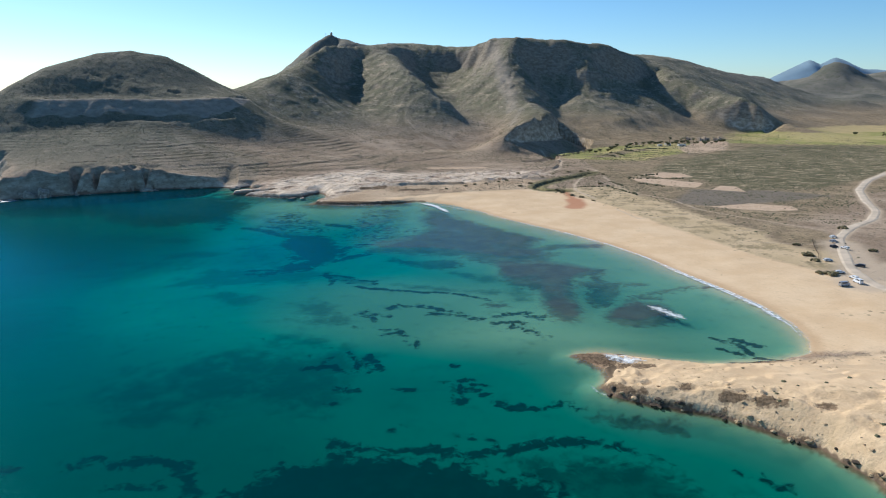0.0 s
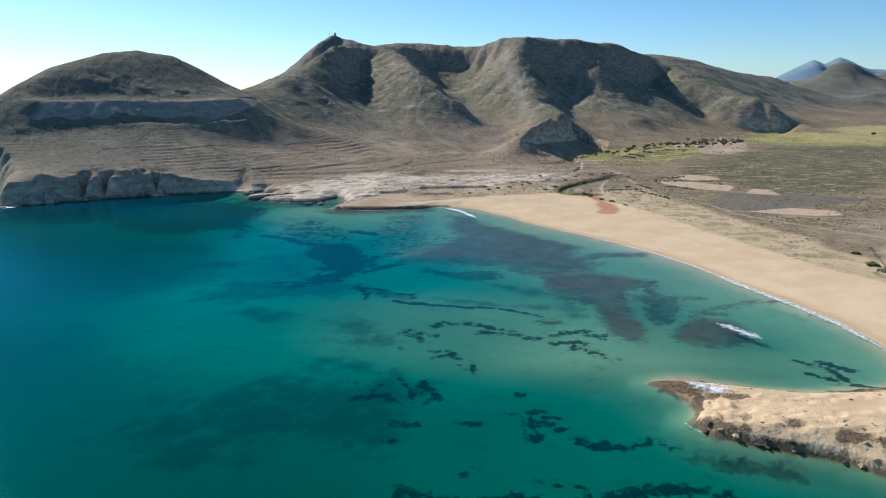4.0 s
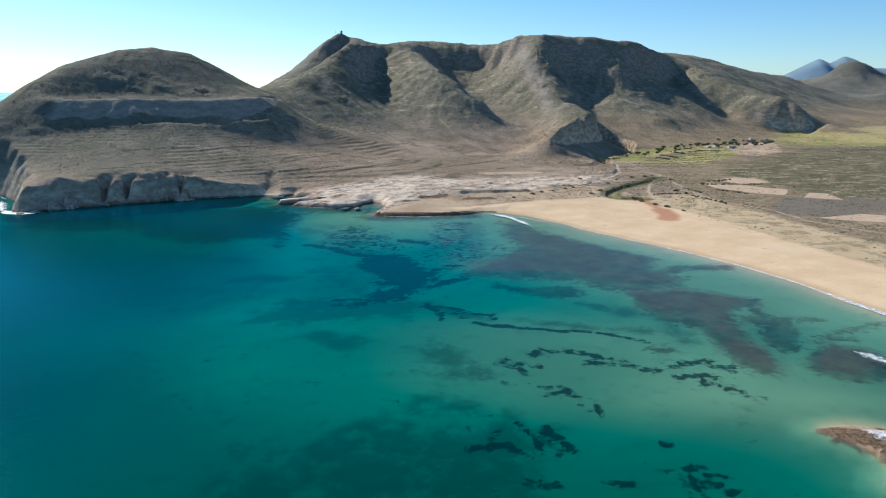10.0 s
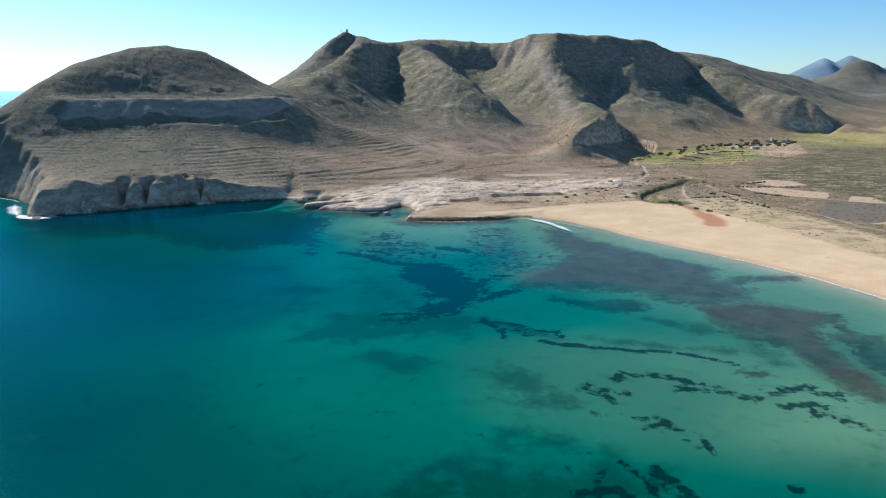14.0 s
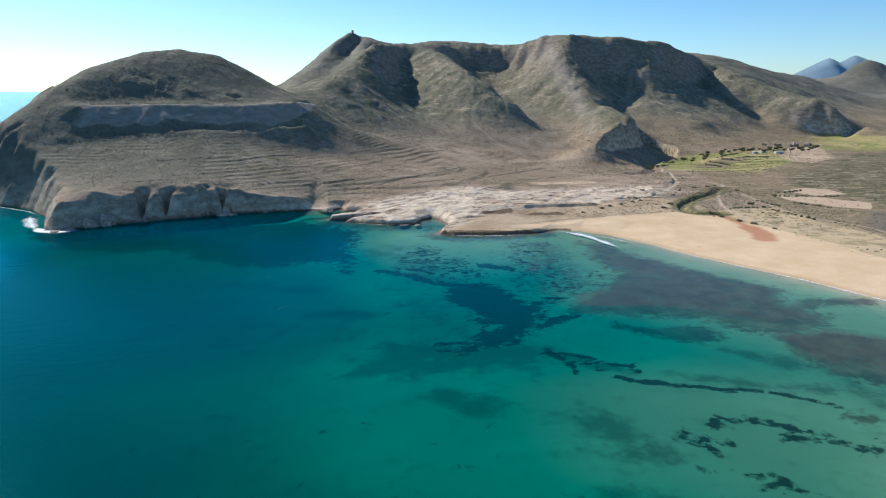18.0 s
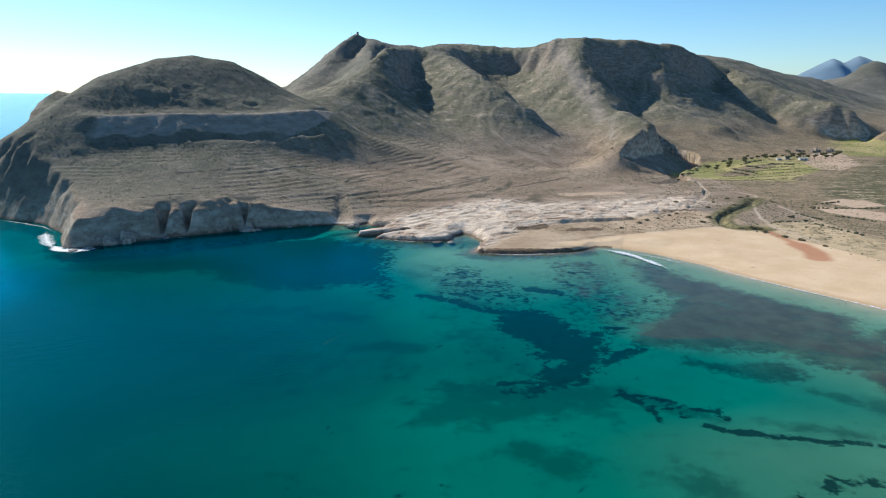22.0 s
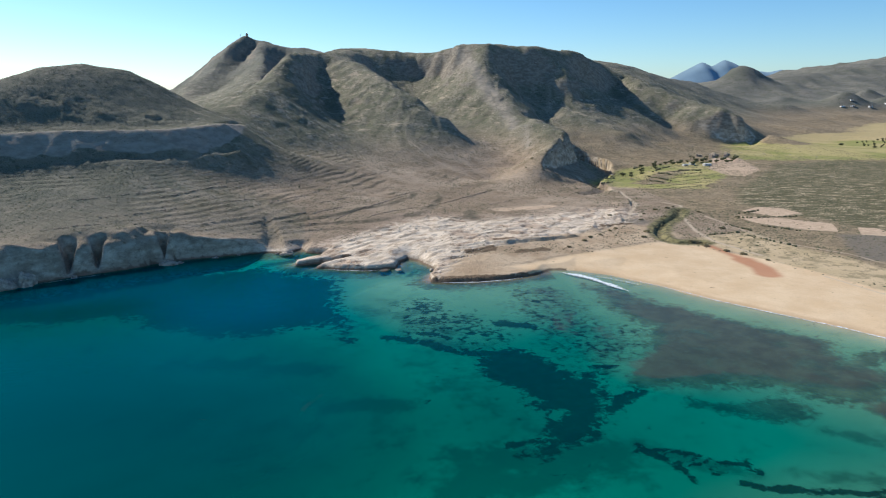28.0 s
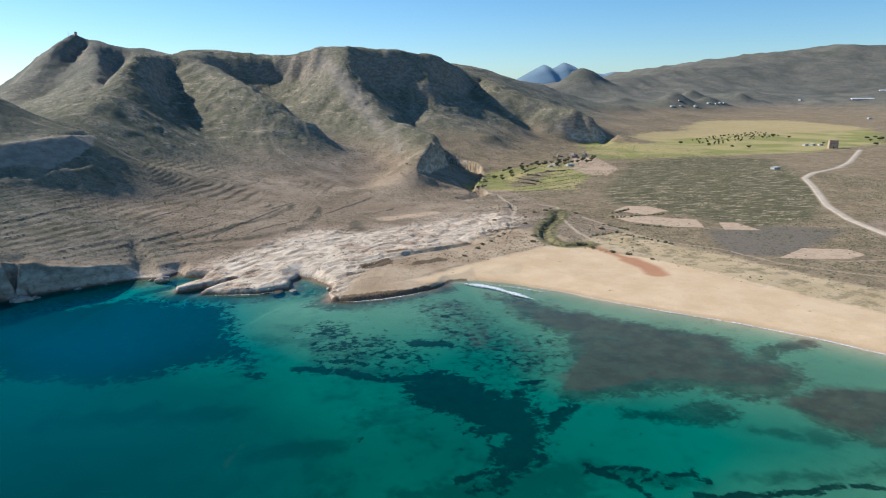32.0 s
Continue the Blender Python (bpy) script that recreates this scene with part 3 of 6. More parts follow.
PLAIN_D = [(220, 900, 8), (240, 960, 9), (300, 1000, 10), (330, 1040, 11), (420, 1180, 12), (520, 1230, 12), (850, 1300, 12), (930, 1240, 12), (1250, 1500, 14), (1650, 1640, 20), (1200, 2100, 35)]
PLAIN_C = [(1000, 1500, 14), (1310, 1900, 16), (1550, 1780, 17), (1300, 1000, 17), (1140, 1160, 14), (1500, 300, 40), (800, 0, 40), (2500, 1200, 60), (1250, 2350, 50), (1500, 2600, 62), (2200, 2300, 60), (2800, 2000, 80)]
RANGE = [(1500, 3300, 108), (1760, 3150, 136), (1900, 3180, 156), (2107, 3200, 180), (2265, 3254, 200), (2864, 3339, 266), (3150, 3339, 293), (3445, 3339, 342), (3677, 3169, 336), (4300, 2600, 330)]
RANGE_FOOT = [(1700, 2700, 75), (2200, 2720, 85), (2700, 2700, 100), (3100, 2500, 110), (3600, 2100, 120)]
CORNERS = [(-5000, 4900, 0), (0, 4900, 100), (2500, 4900, 150), (5000, 4900, 200), (5000, 1000, 200), (5000, -3000, 100), (2600, -2000, 60), (0, 3300, 120), (1800, 3700, 120), (2100, 3800, 150)]
BREAKS = [CREST_DOME, BENCH_BACK, BENCH_EDGE, BENCH_FOOT, CLIFF_TOP, CLIFF_LIP, BLUFF_LIP, VALLEY_WEST, DOME_FACE, SLOPE_LOW, SLOPE_MID, SLOPE_HIGH, SPUR_WEST, GULLY_WEST, SPUR_MID, GULLY_MID, HEAD_MID, HEAD_RIM, SCARP_MID, SPUR_EAST,
          BLUFF_FOOT, BOWL, RIB, BOWL_EAST, SCARP_FOOT, PEAK_RIDGE, PEAK_FACE, RIDGE_FOOT, RIM, SPUR_FAR, SPUR_FAR_SIDE, CAPE_BACK, CAPE_TOP, SHELF_TOP, RANGE, RANGE_FOOT]
SPOTS = [PLATEAU, RIM_REAR, RIM_BACK, WEST_FACE, SEA_SIDE, CAPE_BEACH, DUNE, SHELF_LOW, PLAIN_A, PLAIN_B, PLAIN_C, PLAIN_D, CORNERS]


def nodes_of_landforms():
    pts = []
    for line in BREAKS:
        for a, b in zip(line[:-1], line[1:]):
            n = max(1, int(math.dist(a[:2], b[:2]) / (14 if a[1] < 900 else 28 if a[1] < 1700 else 40 if a[0] < 0 else 70)))
            pts += [tuple(np.array(a) + (np.array(b) - np.array(a)) * k / n) for k in range(n)]
        pts.append(line[-1])
    for spots in SPOTS:
        pts += spots
    seen = {}
    for p in pts:
        seen.setdefault((round(p[0] / 4), round(p[1] / 4)), p)
    return np.array(list(seen.values()), float)


SOFT = 6.0
NODES = nodes_of_landforms()
_d = np.hypot(NODES[:, None, 0] - NODES[None, :, 0], NODES[:, None, 1] - NODES[None, :, 1])
_k = np.sqrt(_d * _d + SOFT * SOFT)
_n = len(NODES)
_sys = np.zeros((_n + 1, _n + 1))
_sys[:_n, :_n] = -_k + np.eye(_n) * 0.4
_sys[_n, :_n] = _sys[:_n, _n] = 1
_w = np.linalg.solve(_sys, np.append(NODES[:, 2], 0))


def landform(x, y):
    out = np.empty(x.shape)
    flat_x, flat_y, flat = x.ravel(), y.ravel(), out.ravel()
    for i in range(0, flat.size, 40000):
        px, py = flat_x[i:i + 40000, None].astype(np.float32), flat_y[i:i + 40000, None].astype(np.float32)
        k = np.sqrt((px - NODES[:, 0].astype(np.float32)) ** 2 + (py - NODES[:, 1].astype(np.float32)) ** 2 + np.float32(SOFT * SOFT))
        flat[i:i + 40000] = -(k @ _w[:_n].astype(np.float32)) + _w[_n]
    return flat.reshape(x.shape)


def shore(x, y):
    """Distance inland (negative at sea) and the steepness of the nearest shore."""
    best, rise = np.full(x.shape, 1e9), np.full(x.shape, 0.5)
    for (ax, ay, sa), (bx, by, sb) in zip(SHORE[:-1], SHORE[1:]):
        dx, dy = bx - ax, by - ay
        u = np.clip(((x - ax) * dx + (y - ay) * dy) / (dx * dx + dy * dy), 0, 1)
        d = np.hypot(x - ax - u * dx, y - ay - u * dy)
        near = d < best
        best, rise = np.where(near, d, best), np.where(near, sa + (sb - sa) * u, rise)
    hit = np.zeros(x.shape, bool)
    for (ax, ay), (bx, by) in zip(LAND, LAND[1:] + LAND[:1]):
        hit ^= ((ay > y) != (by > y)) & (x < (bx - ax) * (y - ay) / (by - ay + 1e-9) + ax)
    return np.where(hit, best, -best), rise


# Covers of the ground.
SAND_AREA = [(120, 216), (180, 205), (230, 235), (205, 285), (178, 305), (158, 345), (144, 395), (132, 445), (124, 490), (108, 535), (88, 582), (60, 588), (20, 570), (-10, 560), (-40, 545), (-60, 538), (-30, 515), (0, 505), (60, 410), (110, 300), (125, 240)]
CAPE_ROCK = [(40, 180), (60, 168), (100, 120), (160, 60), (330, -80), (420, 60), (300, 190), (220, 228), (150, 214), (110, 208), (60, 212)]
PALE_ROCK = [(-200, 585), (-190, 556), (-150, 545), (-120, 545), (-104, 515), (-92, 535), (-71, 562), (-47, 577), (10, 604), (66, 642), (102, 690), (95, 728), (66, 724), (11, 691), (-50, 668), (-84, 682), (-122, 645), (-139, 626), (-163, 606)]
TAN_ROCK = [(-104, 514), (-60, 512), (-36, 522), (0, 535), (60, 585), (92, 605), (84, 640), (66, 648), (10, 608), (-47, 580), (-80, 560)]
# Brown patches of rock, plus dark strokes painting shade under the shore's edge.
STAIN_SHADE = strokes([(59, 172), (70, 164.5), (80, 159.5), (87, 153.5), (91, 147.5), (96, 140), (100, 133)], 1.3) + strokes([(46, 186), (49, 179), (58, 173)], 2.2) + strokes([(-104, 519), (-95, 516), (-79, 515), (-60, 518), (-46, 523)], 2.2) + [(58, 199, 64, 197, 2.2), (48, 183, 58, 175, 1.8), (60, 173, 76, 166, 1.0), (69, 177, 70, 177, 1.4), (78, 171, 90, 164, 1.2), (80, 162, 92, 152, 0.9), (92, 150, 100, 136, 0.8), (99, 160, 101, 160, 0.9), (45, 210, 54, 204, 4.0),
          (-72, 568, -58, 573, 5.0), (-40, 566, -22, 571, 3.5), (-96, 519, -46, 519, 3.0), (-172, 568, -150, 578, 2.0), (-50, 590, -40, 592, 3.0), (46, 640, 70, 650, 4.0)]
RED_WASH = strokes([(95, 583), (96, 560), (96, 532)], 3) + strokes([(96, 532), (95, 510), (90, 497)], 7)
CREEK = strokes([(141, 706), (126, 681), (108, 661), (90, 638), (78, 614), (74, 596), (79, 586), (95, 583)], 6)
DITCH = [(141, 706), (126, 681), (108, 661), (90, 638), (78, 614), (74, 596), (79, 586), (95, 583)]
BANK = [(-71, 583), (-45, 583), (-20, 590), (8, 601), (33, 616), (60, 648), (94, 701), (113, 750), (123, 802)]
MEADOWS = [(150, 846, 210, 824, 18), (150, 885, 215, 960, 24), (215, 960, 330, 1000, 26), (230, 860, 300, 940, 26)]
MEADOW_FAR = [(403, 1056), (515, 1291), (620, 1330), (900, 1600), (1310, 1900), (1560, 1790), (1400, 1400), (1160, 1180), (1000, 1060), (760, 1010), (560, 1040)]
PLOTS = [[(188, 689), (213, 704), (228, 695), (232, 669), (203, 660)], [(170, 671), (200, 656), (227, 625), (212, 597), (193, 610), (172, 640)], [(236, 609), (247, 603), (244, 571), (220, 585)], [(187, 499), (224, 514), (248, 498), (246, 482), (226, 479), (206, 488)]]
FIELD_TAN = [(373, 1078), (424, 1080), (369, 938), (313, 880), (290, 893), (301, 960)]
RED_SOIL = [(-20, 712, 30, 730, 12), (60, 662, 72, 690, 10), (40, 640, 70, 650, 7)]
DARK_PLAIN = [(150, 500), (130, 560), (170, 620), (190, 690), (250, 800), (340, 860), (480, 770), (430, 690), (350, 600), (270, 500), (200, 440), (165, 470)]
PATHS = (strokes([(-6, 591), (30, 616), (64, 645), (71, 662), (88, 690), (100, 718), (118, 760), (124, 798)], 0.5) + strokes([(143, 716), (124, 663), (146, 615)], 0.5)
         + strokes([(-70, 1000), (-52, 960), (-29, 925), (0, 890), (42, 860)], 0.6) + strokes([(-245, 835), (-215, 850), (-150, 850), (-60, 880)], 0.8)
         + strokes([(147, 674), (148, 579), (172, 533), (177, 488), (195, 456), (226, 411)], 0.9) + strokes([(215, 476), (241, 468), (271, 457)], 0.8) + strokes([(119, 489), (125, 450), (163, 466)], 0.8)
         + strokes([(173, 410), (189, 409)], 0.7) + strokes([(166, 379), (187, 372), (208, 370)], 0.7))
ROAD = [(860, 990), (690, 868), (620, 826), (548, 800), (500, 768), (455, 715), (372, 624), (335, 570), (312, 520), (294, 474), (272, 441), (247, 419), (222, 386), (204, 346), (190, 314), (184, 284), (200, 255), (240, 225)]
WEED_WHALE = [(-95, 420), (-83, 420), (-75, 414), (-68, 400), (-64, 388), (-55, 386), (-55, 378), (-59, 365), (-65, 352), (-72, 341), (-78, 337), (-85, 334), (-94, 329), (-98, 332), (-89, 339), (-85, 352), (-79, 359), (-85, 365), (-89, 377), (-94, 388), (-100, 395)]
WEED_THIN = [(-134, 490), (-111, 496), (-95, 478), (-73, 435), (-82, 419), (-106, 436), (-126, 451)]
WEED_CLIFF = [(-349, 499), (-301, 499), (-273, 504), (-251, 495), (-233, 484), (-221, 476), (-197, 474), (-180, 478), (-158, 474), (-156, 492), (-162, 530), (-182, 553), (-208, 584), (-246, 581), (-290, 563), (-320, 545), (-342, 519)]
WEED_BASIN = [(-254, 488), (-240, 482), (-228, 471), (-215, 464), (-201, 462), (-186, 464), (-176, 470), (-170, 463), (-162, 466), (-156, 453), (-151, 457), (-158, 487), (-157, 522), (-157, 542), (-175, 554), (-201, 561), (-227, 546), (-244, 538), (-256, 534), (-262, 529)]
WEED_SOUTH = [(-48, 136), (-45, 143), (-41, 148), (-30, 152), (-22, 156), (-16, 154), (-7, 151), (4, 153), (10, 148), (14, 144), (20, 143), (27, 139), (29, 132), (22, 113), (-18, 114), (-41, 122)]
WEED_ISLETS = [(-80, 451, -66, 445, 4.5), (-52, 395, -46, 392, 3.2), (-61, 358, -53, 364, 3.0), (-53, 364, -45, 367, 3.0), (-134, 441, -119, 432, 3.5), (-119, 432, -109, 421, 3.5), (-109, 421, -99, 416, 3.5), (-124, 374, -123, 374, 1.2), (-154, 444, -150, 442, 3.0), (-126, 445, -112, 440, 2.2), (-112, 440, -98, 427, 2.2), (-100, 332, -90, 336, 2.2), (-90, 336, -85, 336, 2.2), (-103, 340, -92, 342, 2.2), (-92, 342, -88, 337, 2.2)]
WEED_RIBBON = [(-62, 330, -58, 324, 1.1), (-58, 324, -56, 318, 1.1), (-56, 318, -54, 311, 1.1), (-54, 311, -55, 307, 1.1), (-58, 329, -52, 326, 1.3), (-52, 326, -46, 323, 1.3), (-46, 323, -41, 317, 1.3), (-41, 317, -35, 315, 1.3), (-35, 315, -33, 308, 1.3), (-46, 318, -46, 311, 1.0), (-46, 311, -43, 312, 1.0), (-64, 329, -58, 325, 1.0), (-61, 333, -55, 320, 1.1), (-55, 320, -53, 312, 1.1), (-49, 319, -44, 314, 1.0), (-59, 328, -55, 321, 0.9), (-55, 321, -49, 316, 0.9)]
WEED_TRAIL = [(-42, 305, -35, 300, 1.6), (-35, 300, -27, 297, 1.6), (-27, 297, -19, 296, 1.6), (-19, 296, -8, 292, 1.6), (-5, 293, 3, 292, 1.4), (3, 292, 9, 288, 1.4), (9, 288, 17, 282, 1.4), (-33, 301, -21, 296, 1.4), (-21, 296, -8, 293, 1.4), (-5, 294, 8, 288, 1.2), (8, 288, 19, 280, 1.2)]
WEED_STREAK = [(-23, 269, -12, 272, 2.2), (-12, 272, -3, 268, 2.2), (-3, 268, 5, 263, 2.2), (-6, 261, 5, 260, 1.5), (5, 260, 12, 256, 1.5), (12, 256, 20, 248, 1.5), (20, 248, 29, 241, 1.5), (29, 241, 34, 236, 1.5), (34, 236, 38, 231, 1.5), (21, 257, 31, 262, 2.6), (31, 262, 37, 256, 2.6), (-34, 264, -27, 255, 2.4), (-22, 239, -16, 239, 2.0), (-34, 245, -31, 245, 1.4), (-33, 262, -22, 258, 1.8), (20, 248, 29, 250, 2.0), (29, 250, 32, 244, 2.0)]
WEED_SPECKS = [(-32, 220, -28, 213, 1.0), (-28, 213, -27, 205, 1.0), (-25, 217, -19, 206, 1.3), (-45, 208, -36, 209, 1.6), (-36, 209, -30, 204, 1.6), (-30, 192, -25, 192, 1.3), (-12, 193, -8, 193, 1.2), (10, 196, 14, 195, 1.1), (13, 189, 15, 189, 1.1), (6, 195, 7, 184, 1.0), (-9, 232, -9, 224, 1.0), (4, 209, 6, 209, 1.0)]
WEED_NEAR = [(18, 183, 24, 179, 1.7), (24, 179, 31, 179, 1.7), (31, 179, 37, 181, 1.7), (37, 181, 41, 176, 1.7), (1, 197, 10, 199, 1.1), (4, 197, 5, 186, 1.0), (9, 193, 12, 192, 1.0), (-25, 243, -18, 242, 1.4), (-14, 235, -12, 225, 1.2), (-32, 193, -28, 193, 1.2), (-16, 196, -12, 196, 1.0), (-34, 184, -31, 184, 1.0), (-27, 213, -23, 206, 1.2), (-37, 216, -44, 207, 1.0)]
WEED_EDGE = [(-26, 161, -13, 157, 2.2), (-13, 157, 4, 158, 2.2), (7, 156, 19, 156, 2.6), (19, 156, 31, 160, 2.6), (31, 160, 42, 159, 2.6), (42, 159, 50, 155, 2.6), (-92, 150, -87, 154, 1.8), (-81, 151, -74, 154, 2.4), (-74, 154, -63, 151, 2.4), (-63, 151, -57, 140, 2.4), (-110, 149, -106, 149, 1.8), (-13, 168, -10, 170, 1.0), (6, 164, 15, 162, 1.0), (73, 144, 77, 142, 1.4), (77, 142, 81, 137, 1.4), (-74, 141, -66, 141, 1.6)]
WEED_COVE = [(98, 235, 105, 226, 1.2), (105, 226, 106, 214, 1.2), (106, 214, 111, 208, 1.2), (105, 233, 111, 225, 1.7), (93, 207, 112, 207, 1.0), (96, 223, 103, 217, 0.8)]
WEED_FAINT = [(-96, 196, -68, 199, 9), (-68, 199, -36, 211, 9), (-80, 184, -54, 198, 8), (-85, 207, -59, 212, 9), (-59, 212, -39, 206, 9), (-75, 219, -72, 218, 4), (-58, 198, -41, 190, 8), (-56, 273, -44, 257, 3), (-116, 327, -98, 330, 12), (-98, 330, -76, 326, 12), (-120, 320, -95, 319, 10), (-82, 332, -68, 326, 3), (-58, 268, -43, 254, 2.4), (-76, 221, -73, 216, 4), (-58, 233, -50, 229, 3)]
WEED_SHADE = [(4, 328, 21, 316, 3.0), (21, 316, 33, 303, 3.0), (33, 303, 32, 281, 3.0), (-22, 305, 0, 298, 2.6), (0, 298, 20, 293, 2.6), (-62, 333, -52, 323, 2.6), (-52, 323, -38, 310, 2.6), (-124, 314, -95, 319, 8), (-95, 319, -73, 328, 8), (-98, 289, -88, 279, 6), (-230, 440, -196, 429, 6), (-196, 429, -166, 416, 6), (-162, 385, -132, 373, 5)]
REEF_BAND = [(26, 342), (52, 344), (66, 333), (79, 329), (75, 320), (62, 314), (56, 285), (57, 269), (52, 251), (45, 249), (41, 267), (42, 294), (31, 304), (26, 319)]
REEF_SHOAL = [(64, 260), (74, 273), (82, 279), (89, 272), (93, 258), (90, 251), (72, 245), (64, 252)]
REEF_FLAT = [(-19, 506), (-3, 489), (9, 465), (25, 438), (43, 418), (57, 397), (46, 375), (59, 365), (47, 346), (31, 341), (17, 345), (8, 361), (-17, 367), (-37, 367), (-47, 373), (-44, 386), (-30, 401), (-13, 429), (-19, 457)]
REEF_TONGUE = [(-24, 350), (-8, 354), (3, 352), (7, 344), (5, 336), (-9, 337), (-19, 344)]
REEF_SOUTH = [(19, 154), (32, 151), (49, 151), (56, 144), (61, 138), (65, 131), (52, 125), (37, 131), (26, 143)]
REEF_PATCHES = [(46, 339, 59, 327, 2.6), (59, 327, 77, 328, 2.6), (68, 304, 73, 297, 6), (73, 297, 65, 280, 6), (20, 272, 25, 272, 3.0), (79, 281, 91, 291, 1.6), (91, 291, 109, 297, 1.6), (109, 297, 118, 295, 1.6), (83, 284, 92, 283, 2.4), (45, 172, 53, 167, 2.6), (53, 167, 64, 165, 2.6), (-30, 355, -14, 349, 3), (-14, 349, 4, 346, 3), (70, 325, 71, 304, 3), (71, 304, 88, 303, 3), (82, 380, 63, 382, 5), (63, 382, 21, 353, 5)]
LIGHT_LANE = [(-24, 405, -37, 391, 2.0), (-37, 391, -49, 380, 2.0)]
GRASS_SOFT = [(-131, 476, -116, 447, 9.5), (-116, 447, -99, 417, 8.2), (-121, 404, -106, 378, 5.4), (-106, 378, -91, 343, 4.4), (-154, 448, -144, 458, 4.9), (-219, 392, -135, 360, 2.4), (-233, 387, -185, 368, 5.8)]
REEF_MOTTLED = [(-36, 500), (-34, 440), (-16, 423), (-43, 390), (-50, 372), (-62, 420), (-66, 470), (-55, 505)]


def axis(*parts):
    out = []
    for lo, hi, size in parts:
        out.append(np.linspace(lo, hi, max(2, int(round((hi - lo) / size)) + 1))[:-1])
    return np.append(np.concatenate(out), parts[-1][1])


GX = axis((-5000, -1000, 250), (-1000, -700, 16), (-700, -480, 5.5), (-480, -200, 2.2), (-200, 40, 1.2), (40, 125, 0.75), (125, 330, 2.2), (330, 560, 4), (560, 1000, 9), (1000, 2400, 20), (2400, 5000, 60))
GY = axis((-3000, 0, 250), (0, 110, 8), (110, 130, 2.2), (130, 214, 0.75), (214, 505, 2.2), (505, 640, 1.15), (640, 760, 2.4), (760, 1100, 3.4), (1100, 1600, 5.5), (1600, 2600, 13), (2600, 4900, 42))
X, Y = np.meshgrid(GX, GY, indexing="ij")
INLAND, RISE = shore(X + 3 * (fbm(X, Y, 14, 3, 5) - 0.5), Y + 3 * (fbm(X, Y, 14, 3, 9) - 0.5))

cliffs = step(X, -238, -266) * step(X, -372, -352) * step(Y, 660, 640)
NOTCHES = [(-312, 552, -316, 576, 1.8), (-298, 562, -302, 582, 1.6), (-264, 583, -268, 599, 1.2)]
INLAND = INLAND - cliffs * step(INLAND, -2, 1) * (3.0 * step(fbm(X + 0.5 * Y, Y * 0.3, 30, 3, 15, True), 0.7, 0.97) + 6.0 * (fbm(X + 0.3 * Y, Y * 0.7, 30, 4, 17) - 0.42))
INLAND = np.where(INLAND > 0, np.minimum(INLAND, np.maximum(0.4, capsules(X, Y, NOTCHES) * 4)), INLAND)


def blend(sd, wide):
    """1 inside, 0.5 on the outline, 0 outside."""
    return np.clip(0.5 - sd / (2 * wide), 0, 1)


def flow_noise(base, size, stride, seed, count=7):
    """Noise drawn out down the slopes of base: gullies and the ribs between them."""
    gx, gy = np.gradient(base, GX, GY)
    length = np.hypot(gx, gy) + 1e-3
    gx, gy = gx / length, gy / length
    total, norm = 0.0, 0.0
    for side in (1, -1):
        px, py = X.copy(), Y.copy()
        for k in range(count):
            w = 1 - k / count
            if k or side > 0:
                total = total + w * fbm(px, py, size, 2, seed, True)
                norm += w
            i, j = np.clip(np.searchsorted(GX, px.ravel()) - 1, 0, len(GX) - 1), np.clip(np.searchsorted(GY, py.ravel()) - 1, 0, len(GY) - 1)
            px = px + side * stride * gx[i, j].reshape(px.shape)
            py = py + side * stride * gy[i, j].reshape(px.shape)
    v = total / norm
    return (v - v.mean()) / v.std()


def rail(line):
    """Distance to a line, its height there, and whether a place lies on the right-hand side of it."""
    best, top, right = np.full(X.shape, 1e6), np.zeros(X.shape), np.zeros(X.shape, bool)
    for (ax, ay, az), (bx, by, bz) in zip(line[:-1], line[1:]):
        dx, dy = bx - ax, by - ay
        u = np.clip(((X - ax) * dx + (Y - ay) * dy) / (dx * dx + dy * dy), 0, 1)
        d = np.hypot(X - ax - u * dx, Y - ay - u * dy)
        near = d < best
        best, top, right = np.where(near, d, best), np.where(near, az + (bz - az) * u, top), np.where(near, dx * (Y - ay) - dy * (X - ax) < 0, right)
    return best, top, right


